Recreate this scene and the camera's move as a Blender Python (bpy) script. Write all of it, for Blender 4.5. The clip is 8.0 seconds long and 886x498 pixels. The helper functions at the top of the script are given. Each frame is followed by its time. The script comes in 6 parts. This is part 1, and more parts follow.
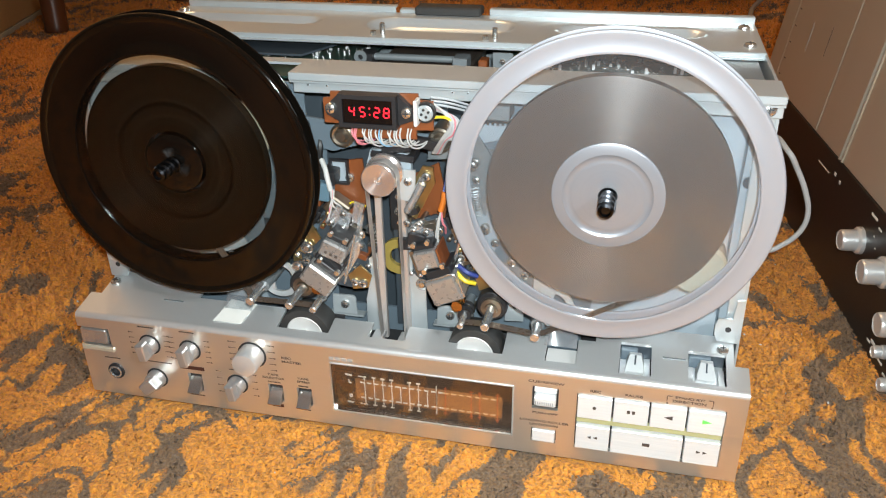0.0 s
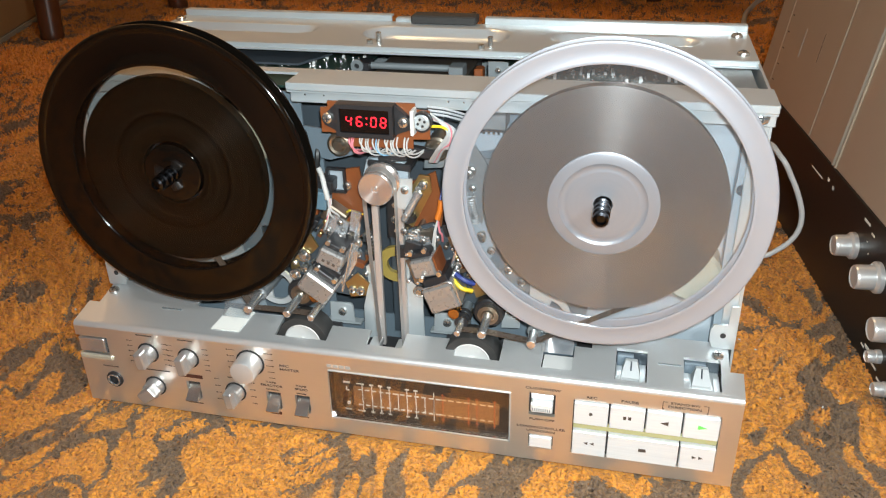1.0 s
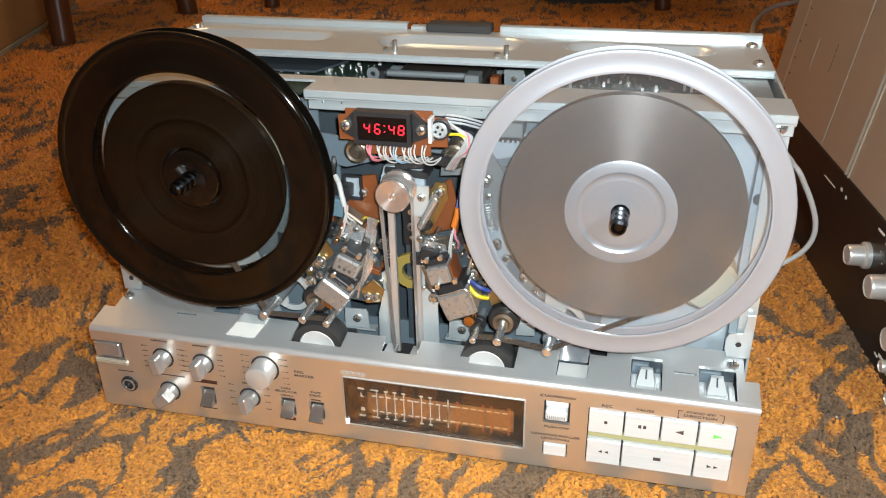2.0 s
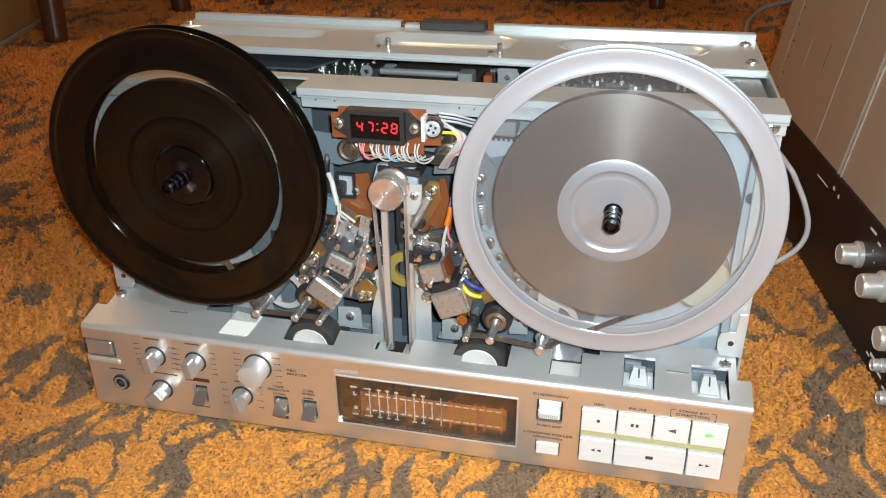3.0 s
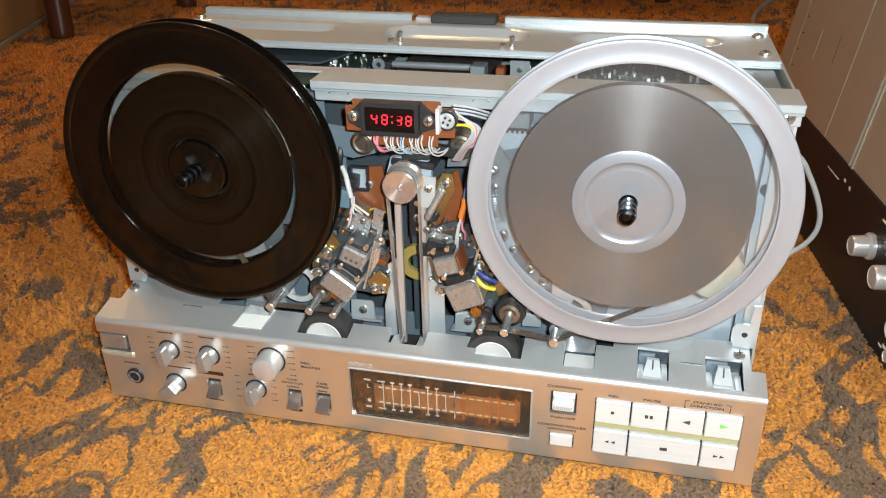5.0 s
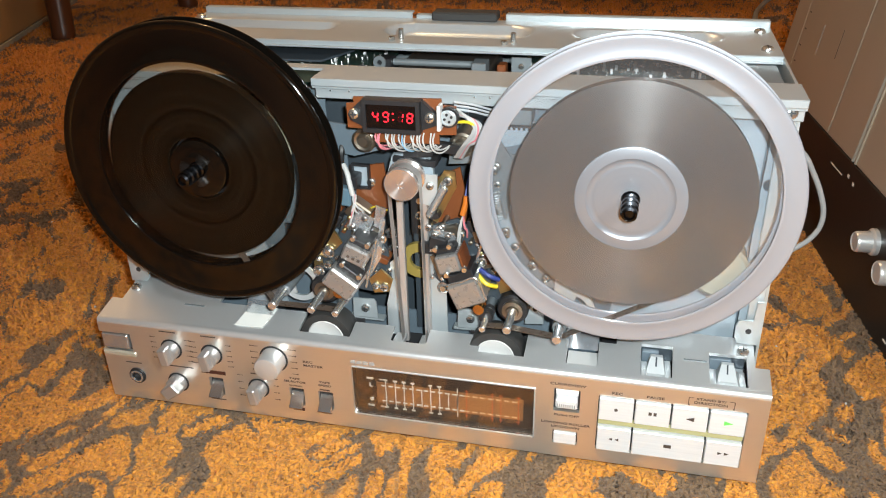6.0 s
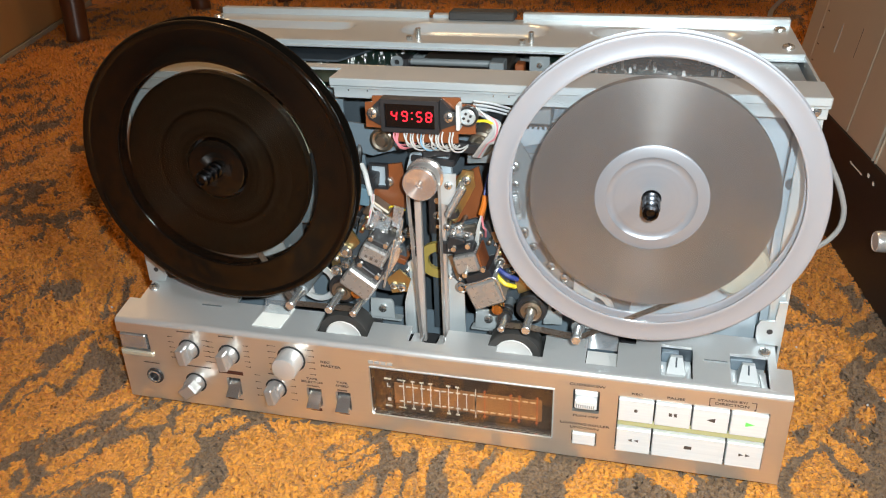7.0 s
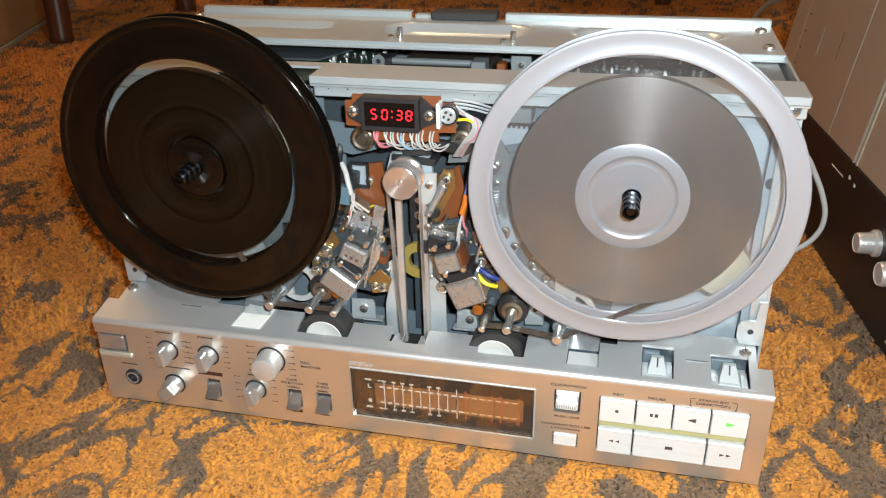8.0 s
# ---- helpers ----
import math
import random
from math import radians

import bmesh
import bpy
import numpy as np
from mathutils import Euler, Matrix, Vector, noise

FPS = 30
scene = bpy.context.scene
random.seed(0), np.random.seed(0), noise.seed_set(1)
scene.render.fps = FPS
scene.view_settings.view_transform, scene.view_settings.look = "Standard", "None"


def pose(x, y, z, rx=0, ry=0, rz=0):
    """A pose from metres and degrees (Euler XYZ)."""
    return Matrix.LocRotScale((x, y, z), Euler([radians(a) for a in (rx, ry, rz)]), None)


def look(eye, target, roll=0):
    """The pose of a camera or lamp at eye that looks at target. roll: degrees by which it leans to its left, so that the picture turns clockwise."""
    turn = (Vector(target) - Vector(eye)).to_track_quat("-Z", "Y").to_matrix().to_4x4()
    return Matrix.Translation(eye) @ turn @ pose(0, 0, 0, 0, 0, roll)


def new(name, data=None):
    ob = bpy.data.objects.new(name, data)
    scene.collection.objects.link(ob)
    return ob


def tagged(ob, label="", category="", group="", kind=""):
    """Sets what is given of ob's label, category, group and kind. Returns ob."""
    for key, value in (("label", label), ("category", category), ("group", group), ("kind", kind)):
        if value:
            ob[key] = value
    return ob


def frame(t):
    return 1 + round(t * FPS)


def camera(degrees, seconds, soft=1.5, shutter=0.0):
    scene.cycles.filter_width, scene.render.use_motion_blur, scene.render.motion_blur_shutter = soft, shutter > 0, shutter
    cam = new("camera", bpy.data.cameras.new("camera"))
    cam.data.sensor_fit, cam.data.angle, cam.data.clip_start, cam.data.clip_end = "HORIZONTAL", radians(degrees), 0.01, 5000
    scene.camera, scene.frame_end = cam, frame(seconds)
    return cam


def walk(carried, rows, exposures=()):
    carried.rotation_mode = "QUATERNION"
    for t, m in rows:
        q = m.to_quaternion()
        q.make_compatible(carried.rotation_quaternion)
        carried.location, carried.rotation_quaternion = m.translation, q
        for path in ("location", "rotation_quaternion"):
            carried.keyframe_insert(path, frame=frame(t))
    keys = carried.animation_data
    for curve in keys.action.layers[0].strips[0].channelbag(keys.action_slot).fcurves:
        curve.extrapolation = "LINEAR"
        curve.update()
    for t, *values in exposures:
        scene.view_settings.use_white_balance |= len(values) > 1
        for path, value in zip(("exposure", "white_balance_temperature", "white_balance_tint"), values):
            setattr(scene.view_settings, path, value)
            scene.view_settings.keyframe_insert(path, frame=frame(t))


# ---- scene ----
cam = camera(56.3, 8.0, soft=1.1, shutter=0.5)
PATH = [
    (0, (0.141, -0.409, 0.362), (-0.282, 1.312, -0.567), -1.1),
    (0.5, (0.142, -0.414, 0.363), (-0.264, 1.309, -0.569), -1.2),
    (1, (0.141, -0.411, 0.366), (-0.273, 1.315, -0.555), -1.2),
    (1.5, (0.134, -0.414, 0.367), (-0.296, 1.317, -0.539), -1.1),
    (3, (0.135, -0.413, 0.367), (-0.277, 1.32, -0.544), -0.7),
    (3.5, (0.133, -0.414, 0.365), (-0.282, 1.311, -0.557), -0.8),
    (4, (0.131, -0.415, 0.365), (-0.295, 1.309, -0.556), -0.9),
    (4.5, (0.129, -0.416, 0.366), (-0.292, 1.309, -0.554), -0.9),
    (6, (0.129, -0.415, 0.364), (-0.295, 1.309, -0.557), -1.4),
    (6.5, (0.132, -0.412, 0.363), (-0.317, 1.302, -0.564), -1.8),
    (7, (0.124, -0.415, 0.362), (-0.325, 1.305, -0.554), -1.8),
    (7.5, (0.122, -0.416, 0.36), (-0.312, 1.315, -0.544), -1.3),
    (8, (0.128, -0.413, 0.358), (-0.294, 1.319, -0.549), -1.3),
]
walk(cam, [(t, look(eye, target, roll)) for t, eye, target, roll in PATH])

# ---------- light ----------
world = bpy.data.worlds.new("room_air")
world.use_nodes = True
world.node_tree.nodes["Background"].inputs[0].default_value = (1.0, 0.72, 0.48, 1)
world.node_tree.nodes["Background"].inputs[1].default_value = 0.012
scene.world = world


def lamp(name, kind, place, power, colour, size, aim=None):
    data = bpy.data.lights.new(name, kind)
    data.energy, data.color = power, colour
    if kind == "AREA":
        data.shape, data.size = "DISK", size
    else:
        data.shadow_soft_size = size
    if kind == "SPOT":
        data.spot_size, data.spot_blend = radians(118), 0.65
    ob = new(name, data)
    ob.matrix_world = look(place, aim) if aim else pose(*place)
    return ob


# the small white light of the filming phone, just above its lens, and two added lamps without a known source:
# a spot to the right behind it for shadows falling left, and a warm fill high over the rear left
lamp("phone_light", "SPOT", (0.152, -0.420, 0.388), 18.4, (0.87, 0.97, 0.98), 0.006, (0.215, 0.0, 0.035))
lamp("right_added_spot", "SPOT", (0.86, -0.86, 0.95), 36.0, (0.97, 0.97, 0.95), 0.07, (-0.1, 0.12, 0.05))
# unseen warm fill, added to brighten the carpet at the rear left
lamp("rear_warm_fill", "POINT", (-0.75, 1.35, 2.15), 30.0, (1.0, 0.64, 0.32), 0.08)


# ---------- materials ----------
class Nodes:
    """Small builder for node materials."""

    def __init__(self, name):
        self.m = bpy.data.materials.new(name)
        self.m.use_nodes = True
        self.t = self.m.node_tree
        self.b = self.t.nodes["Principled BSDF"]
        self.out = self.t.nodes["Material Output"]
        self.co = self.t.nodes.new("ShaderNodeTexCoord").outputs["Object"]

    def add(self, kind, **ins):
        n = self.t.nodes.new(kind)
        for k, v in ins.items():
            s = n.inputs[int(k[1:])] if k[0] == "i" and k[1:].isdigit() else n.inputs[k.replace("_", " ")]
            if isinstance(v, bpy.types.NodeSocket):
                self.t.links.new(v, s)
            else:
                s.default_value = v
        return n

    def scaled(self, sx, sy, sz, source=None):
        return self.add("ShaderNodeMapping", Vector=source or self.co, Scale=(sx, sy, sz)).outputs[0]

    def noise(self, scale, detail=3.0, vec=None, distort=0.0, rough=0.55):
        return self.add("ShaderNodeTexNoise", Vector=vec or self.co, Scale=scale, Detail=detail, Distortion=distort, Roughness=rough).outputs[0]

    def ramp(self, fac, stops):
        n = self.add("ShaderNodeValToRGB", Fac=fac)
        el = n.color_ramp.elements
        while len(el) < len(stops):
            el.new(0.5)
        for e, (p, c) in zip(el, stops):
            e.position, e.color = p, (*c, 1) if len(c) == 3 else c
        return n.outputs[0]

    def span(self, fac, lo, hi):
        return self.add("ShaderNodeMapRange", i0=fac, i3=lo, i4=hi).outputs[0]

    def mix(self, fac, a, b):
        n = self.t.nodes.new("ShaderNodeMix")
        n.data_type = "RGBA"
        for s, v in ((n.inputs[0], fac), (n.inputs[6], a), (n.inputs[7], b)):
            if isinstance(v, bpy.types.NodeSocket):
                self.t.links.new(v, s)
            else:
                s.default_value = v if isinstance(v, float) else (*v, 1)
        return n.outputs[2]

    def set(self, **ins):
        for k, v in ins.items():
            s = self.b.inputs[k.replace("_", " ")]
            if isinstance(v, bpy.types.NodeSocket):
                self.t.links.new(v, s)
            else:
                s.default_value = v if not isinstance(v, tuple) else (*v, 1)
        return self

    def bump(self, height, strength, dist=0.001):
        n = self.add("ShaderNodeBump", Height=height, Strength=strength, Distance=dist)
        self.t.links.new(n.outputs[0], self.b.inputs["Normal"])
        return self


def surface(name, colour, rough, metal=0.0, grain=260.0, vary=0.12, relief=0.15, stretch=(1, 1, 1), stain=14.0, spec=0.5):
    """A plain surface with grain and slow stains, in metres."""
    n = Nodes(name)
    vec = n.scaled(*stretch)
    fine, slow = n.noise(grain, 4, vec), n.noise(stain, 3)
    lo, hi = [c * (1 - vary) for c in colour], [min(1, c * (1 + vary)) for c in colour]
    col = n.mix(n.span(fine, 0.25, 0.75), lo, hi)
    col = n.mix(n.ramp(slow, [(0.35, (0, 0, 0)), (0.75, (0.25, 0.25, 0.25))]), col, [c * 0.8 for c in colour])
    n.set(Base_Color=col, Metallic=metal, Roughness=n.span(fine, rough * 0.85, min(1, rough * 1.15)), Specular_IOR_Level=spec)
    return n.bump(fine, relief, 0.0004).m


def glow(name, colour, strength):
    n = Nodes(name)
    n.set(Base_Color=(0.02, 0.0, 0.0), Emission_Color=colour, Emission_Strength=strength)
    return n.m


def clear(name, tint, veil, rough=0.08, gloss=0.06, veil_colour=(0.8, 0.8, 0.82)):
    """A thin clear or smoked sheet: lets light through, with a faint veil and a gloss."""
    n = Nodes(name)
    through_it = n.add("ShaderNodeBsdfTransparent", Color=(*tint, 1)).outputs[0]
    haze = n.add("ShaderNodeBsdfDiffuse", Color=(*veil_colour, 1)).outputs[0]
    shine = n.add("ShaderNodeBsdfGlossy", Color=(1, 1, 1, 1), Roughness=rough).outputs[0]
    a = n.add("ShaderNodeMixShader", i0=veil, i1=through_it, i2=haze).outputs[0]
    fr = n.add("ShaderNodeFresnel", IOR=1.45).outputs[0]
    k = n.add("ShaderNodeMath", i0=fr, i1=gloss / 0.04)
    k.operation, k.use_clamp = "MULTIPLY", True
    b = n.add("ShaderNodeMixShader", i0=k.outputs[0], i1=a, i2=shine).outputs[0]
    n.t.links.new(b, n.out.inputs[0])
    return n.m


def ringed(name, colour, rough, metal, rings=2200.0, vary=0.2, aniso=0.0, spec=0.5, axis="Y", reach=(0.0, 1.8)):
    """A turned or wound face: fine circles round one axis of the object."""
    n = Nodes(name)
    sep = n.add("ShaderNodeSeparateXYZ", Vector=n.co)
    flat = n.add("ShaderNodeCombineXYZ", X=sep.outputs[0], Y=sep.outputs[2 if axis == "Y" else 1])
    ln = n.add("ShaderNodeVectorMath", i0=flat.outputs[0])
    ln.operation = "LENGTH"
    line = n.noise(rings, 2, n.add("ShaderNodeCombineXYZ", X=ln.outputs["Value"]).outputs[0])
    broad = n.noise(rings / 9, 2, n.add("ShaderNodeCombineXYZ", X=ln.outputs["Value"]).outputs[0])
    both = n.add("ShaderNodeMath", i0=line, i1=broad)
    both.operation = "MULTIPLY_ADD"
    both.inputs[2].default_value = 0.0
    col = n.mix(n.span(both.outputs[0], *reach), [c * (1 - vary) for c in colour], [min(1, c * (1 + vary)) for c in colour])
    n.set(Base_Color=col, Metallic=metal, Roughness=rough, Specular_IOR_Level=spec)
    if aniso:
        tan = n.add("ShaderNodeTangent")
        tan.direction_type, tan.axis = "RADIAL", axis
        n.set(Anisotropic=aniso, Anisotropic_Rotation=0.25, Tangent=tan.outputs[0])
    return n.bump(line, 0.08, 0.0002).m


def carpet_material():
    n = Nodes("tiger_carpet")
    geo = n.t.nodes.new("ShaderNodeNewGeometry").outputs["Position"]
    warp = n.add("ShaderNodeTexNoise", Vector=geo, Scale=120.0, Detail=4.0, Roughness=0.7)
    off = n.add("ShaderNodeVectorMath", i0=warp.outputs["Color"], i1=(0.5, 0.5, 0.5))
    off.operation = "SUBTRACT"
    mul = n.add("ShaderNodeVectorMath", i0=off.outputs[0])
    mul.operation = "SCALE"
    mul.inputs["Scale"].default_value = 0.010
    vec = n.add("ShaderNodeVectorMath", i0=geo, i1=mul.outputs[0])
    flat = n.add("ShaderNodeVectorMath", i0=vec.outputs[0], i1=(1.0, 0.62, 0.0))
    flat.operation = "MULTIPLY"
    # tiger strokes: the level lines of a slow noise, swelling and dying out along their length
    field = n.noise(13.0, 1.8, flat.outputs[0], distort=1.6, rough=0.5)
    away = n.add("ShaderNodeMath", i0=field, i1=0.5)
    away.operation = "SUBTRACT"
    ridge = n.add("ShaderNodeMath", i0=away.outputs[0])
    ridge.operation = "ABSOLUTE"
    swell = n.span(n.noise(19.0, 1.5, flat.outputs[0], distort=0.6), -0.085, 0.160)
    depth = n.add("ShaderNodeMath", i0=swell, i1=ridge.outputs[0])
    depth.operation = "SUBTRACT"
    mask = n.ramp(depth.outputs[0], [(0.0, (0, 0, 0)), (0.012, (1, 1, 1))])
    tuft = n.noise(420.0, 3, geo)
    slow = n.noise(5.0, 2, geo)
    orange = n.mix(n.span(tuft, -0.3, 1.3), (0.62, 0.180, 0.013), (1.0, 0.46, 0.080))
    brown = n.mix(n.span(tuft, -0.3, 1.3), (0.120, 0.068, 0.036), (0.30, 0.192, 0.110))
    col = n.mix(mask, orange, brown)
    col = n.mix(n.span(slow, 0.0, 0.12), col, (0.20, 0.075, 0.02))
    island = n.t.nodes.new("ShaderNodeNewGeometry").outputs["Random Per Island"]
    col = n.mix(n.ramp(island, [(0.0, (0.45, 0.45, 0.45)), (0.35, (0.04, 0.04, 0.04)), (1.0, (0.0, 0.0, 0.0))]), col, (0.12, 0.045, 0.012))
    n.set(Base_Color=col, Roughness=0.95, Specular_IOR_Level=0.15, Sheen_Weight=0.15)
    return n.bump(tuft, 0.9, 0.004).m


CARPET = carpet_material()
ZINC = surface("zinc_plated_steel", (0.60, 0.66, 0.69), 0.32, 0.55, 60, 0.08, 0.05, stain=9)
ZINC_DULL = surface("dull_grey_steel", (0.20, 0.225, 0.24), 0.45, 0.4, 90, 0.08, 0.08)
BLUEGREY = surface("blue_grey_paint", (0.135, 0.175, 0.21), 0.45, 0.1, 120, 0.08, 0.08)
PALEBLUE = surface("pale_blue_grey_paint", (0.34, 0.40, 0.45), 0.42, 0.15, 120, 0.06, 0.06)
# for deep-lying parts: the shade of the recess is put into the colour
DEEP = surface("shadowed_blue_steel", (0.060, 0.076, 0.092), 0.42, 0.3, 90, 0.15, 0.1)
BRUSHED = surface("brushed_champagne_aluminium", (0.88, 0.84, 0.78), 0.35, 0.88, 900, 0.06, 0.10, (0.02, 1, 1), stain=6)
TOPSILVER = surface("satin_silver_plastic", (0.74, 0.76, 0.77), 0.36, 0.70, 400, 0.04, 0.03, stain=8)
KEYSILVER = surface("brushed_bright_key", (0.80, 0.82, 0.84), 0.36, 0.25, 900, 0.22, 0.35, (0.02, 1, 1))
CHROME = surface("polished_steel", (0.74, 0.74, 0.74), 0.24, 0.85, 300, 0.05, 0.02)
SCREW = surface("zinc_screw", (0.62, 0.62, 0.60), 0.24, 0.9, 300, 0.05, 0.05)
BRASS = surface("yellow_passivated_steel", (0.46, 0.35, 0.16), 0.32, 0.9, 130, 0.25, 0.08)
SATIN = surface("nickel_head_cover", (0.36, 0.355, 0.35), 0.28, 0.6, 250, 0.06, 0.03)
BLACK = surface("black_plastic", (0.018, 0.018, 0.020), 0.42, 0.0, 300, 0.15, 0.08)
RUBBER = surface("black_rubber", (0.030, 0.029, 0.028), 0.65, 0.0, 500, 0.2, 0.2)
DARK = surface("dark_slot", (0.022, 0.022, 0.024), 0.6)
WHITE = surface("white_plastic", (0.62, 0.62, 0.61), 0.45, 0.0, 200, 0.05, 0.03)
PCB_ORANGE = surface("phenolic_board", (0.19, 0.055, 0.016), 0.42, 0.0, 240, 0.2, 0.08)
PCB_GREEN = surface("dark_green_board", (0.020, 0.050, 0.040), 0.38, 0.0, 200, 0.3, 0.1)
WOODLEG = surface("brown_varnished_wood", (0.085, 0.030, 0.012), 0.32, 0.0, 120, 0.35, 0.1, (1, 1, 0.06))
VENEER = surface("tan_veneer", (0.42, 0.27, 0.12), 0.4, 0.0, 90, 0.15, 0.06, (1, 1, 0.08))
# the same recording tape, its sheen put into a paler colour
TAPE_LOOP = surface("sheen_toned_tape", (0.46, 0.43, 0.41), 0.30, 0.5, 300, 0.06, 0.02)
TAPE = surface("recording_tape", (0.085, 0.062, 0.048), 0.28, 0.0, 300, 0.1, 0.02)
INK = surface("dark_print", (0.075, 0.055, 0.045), 0.6)
WHITEPRINT = surface("white_print", (0.75, 0.72, 0.66), 0.6)
REDPRINT = surface("orange_red_print", (0.50, 0.10, 0.03), 0.6)
OLIVE = surface("olive_strip", (0.42, 0.40, 0.20), 0.45)
CREAM = surface("cream_plastic_roller", (0.36, 0.345, 0.28), 0.4)
MAROON = surface("maroon_print", (0.065, 0.022, 0.014), 0.5)
AMPBLACK = surface("black_anodised_panel", (0.016, 0.015, 0.015), 0.42, 0.2, 500, 0.1, 0.05)
# silver with the warm reflection of the room mixed into its colour
FASCIA = surface("brushed_silver_fascia", (0.55, 0.48, 0.39), 0.40, 0.55, 900, 0.05, 0.06, (1, 0.02, 1), stain=5)
CABLE = surface("grey_rubber_cable", (0.33, 0.33, 0.33), 0.5)
PLASTER = surface("room_plaster", (0.62, 0.53, 0.42), 0.85, 0.0, 40, 0.08, 0.2)
CEIL = surface("ceiling_paint", (0.75, 0.72, 0.67), 0.9, 0.0, 40, 0.05, 0.1)
METER_BROWN = surface("brown_meter_strip", (0.30, 0.135, 0.055), 0.5, 0.0, 200, 0.15, 0.02)
METER_BACK = surface("meter_backing", (0.040, 0.026, 0.020), 0.5)
PAPER = surface("white_paper_tag", (0.80, 0.80, 0.76), 0.7, 0.0, 300, 0.05, 0.08)
ALU_RIM = surface("satin_aluminium_flange", (0.38, 0.395, 0.44), 0.40, 0.45, 300, 0.03, 0.02, stain=10)
SMOKE = surface("smoked_dark_plastic", (0.0036, 0.0028, 0.0022), 0.10, 0.0, 200, 0.1, 0.01, spec=0.5)
PACK_R = ringed("wound_tape_grey", (0.125, 0.115, 0.112), 0.36, 0.55, 2600, 0.22, 0.75)
PACK_L = ringed("wound_tape_dark", (0.0095, 0.0066, 0.0040), 0.30, 0.35, 2600, 1.0, 0.85, 0.16, reach=(-0.5, 3.8))
TURNED = ringed("turned_steel", (0.80, 0.74, 0.71), 0.26, 0.85, 3000, 0.10, 0.8, axis="Z")
HUB = ringed("satin_hub", (0.27, 0.28, 0.31), 0.32, 0.4, 2000, 0.05)
CLEAR = clear("clear_reel_plastic", (0.96, 0.97, 0.98), 0.012, 0.1, 0.03)
SMOKECLEAR = clear("smoked_clear_plastic", (0.94, 0.93, 0.91), 0.0, 0.1, 0.006)
PANE = clear("meter_pane", (0.90, 0.86, 0.82), 0.0, 0.05, 0.05)
FILM_TAG = clear("clear_film", (0.88, 0.92, 0.95), 0.16, 0.15, 0.2)
LED_RED = glow("red_led", (1.0, 0.015, 0.03), 3.2)
LED_GREEN = glow("green_led", (0.10, 1.0, 0.08), 2.2)
WIRES = {k: surface("wire_" + k, c, 0.45) for k, c in dict(white=(0.48, 0.48, 0.47), pink=(0.62, 0.20, 0.24), blue=(0.22, 0.42, 0.60), navy=(0.025, 0.045, 0.22), yellow=(0.75, 0.58, 0.03), orange=(0.60, 0.16, 0.015), black=(0.02, 0.02, 0.02), grey=(0.4, 0.42, 0.44)).items()}


# ---------- mesh helpers ----------
def box(bm, x0, x1, y0, y1, z0, z1, bevel=0.0, m=None, seg=1):
    vs = [bm.verts.new((x, y, z)) for x in (x0, x1) for y in (y0, y1) for z in (z0, z1)]
    fs = [bm.faces.new([vs[i] for i in q]) for q in ((0, 1, 3, 2), (4, 6, 7, 5), (0, 4, 5, 1), (2, 3, 7, 6), (0, 2, 6, 4), (1, 5, 7, 3))]
    if bevel:
        r = bmesh.ops.bevel(bm, geom=list({e for f in fs for e in f.edges}), offset=bevel, segments=seg, affect="EDGES", profile=0.5)
        vs = list({v for f in r["faces"] for v in f.verts} | {v for v in vs if v.is_valid})
    if m is not None:
        bmesh.ops.transform(bm, matrix=m, verts=[v for v in vs if v.is_valid])
    return bm


def axis_frame(a, b):
    a, b = Vector(a), Vector(b)
    return Matrix.Translation(a) @ (b - a).to_track_quat("Z", "Y").to_matrix().to_4x4(), (b - a).length


def lathe(bm, profile, m, seg=32, close=False):
    """Turn (radius, height) pairs round the local z axis of m; ends on the axis where a radius is 0."""
    rings = []
    for r, h in profile:
        if r < 1e-7:
            rings.append([bm.verts.new(m @ Vector((0, 0, h)))])
        else:
            rings.append([bm.verts.new(m @ Vector((r * math.cos(2 * math.pi * i / seg), r * math.sin(2 * math.pi * i / seg), h))) for i in range(seg)])
    pairs = list(zip(rings, rings[1:])) + ([(rings[-1], rings[0])] if close else [])
    for a, b in pairs:
        for i in range(seg):
            j = (i + 1) % seg
            if len(a) == 1 and len(b) == 1:
                continue
            if len(a) == 1:
                bm.faces.new((a[0], b[i], b[j]))
            elif len(b) == 1:
                bm.faces.new((a[i], a[j], b[0]))
            else:
                bm.faces.new((a[i], a[j], b[j], b[i]))
    return bm


def rod(bm, a, b, r, r2=None, seg=16, edge=0.0):
    m, h = axis_frame(a, b)
    r2 = r if r2 is None else r2
    e = min(edge, h / 3)
    prof = [(0, 0), (r - e, 0), (r, e), (r2, h - e), (r2 - e, h), (0, h)] if e else [(0, 0), (r, 0), (r2, h), (0, h)]
    return lathe(bm, prof, m, seg)


def smooth_path(pts, n=8):
    p = [Vector(q) for q in pts]
    p = [2 * p[0] - p[1]] + p + [2 * p[-1] - p[-2]]
    out = []
    for i in range(1, len(p) - 2):
        for k in range(n):
            t = k / n
            a, b, c, d = p[i - 1:i + 3]
            out.append(0.5 * (2 * b + (c - a) * t + (2 * a - 5 * b + 4 * c - d) * t * t + (3 * b - a - 3 * c + d) * t ** 3))
    return out + [p[-2]]


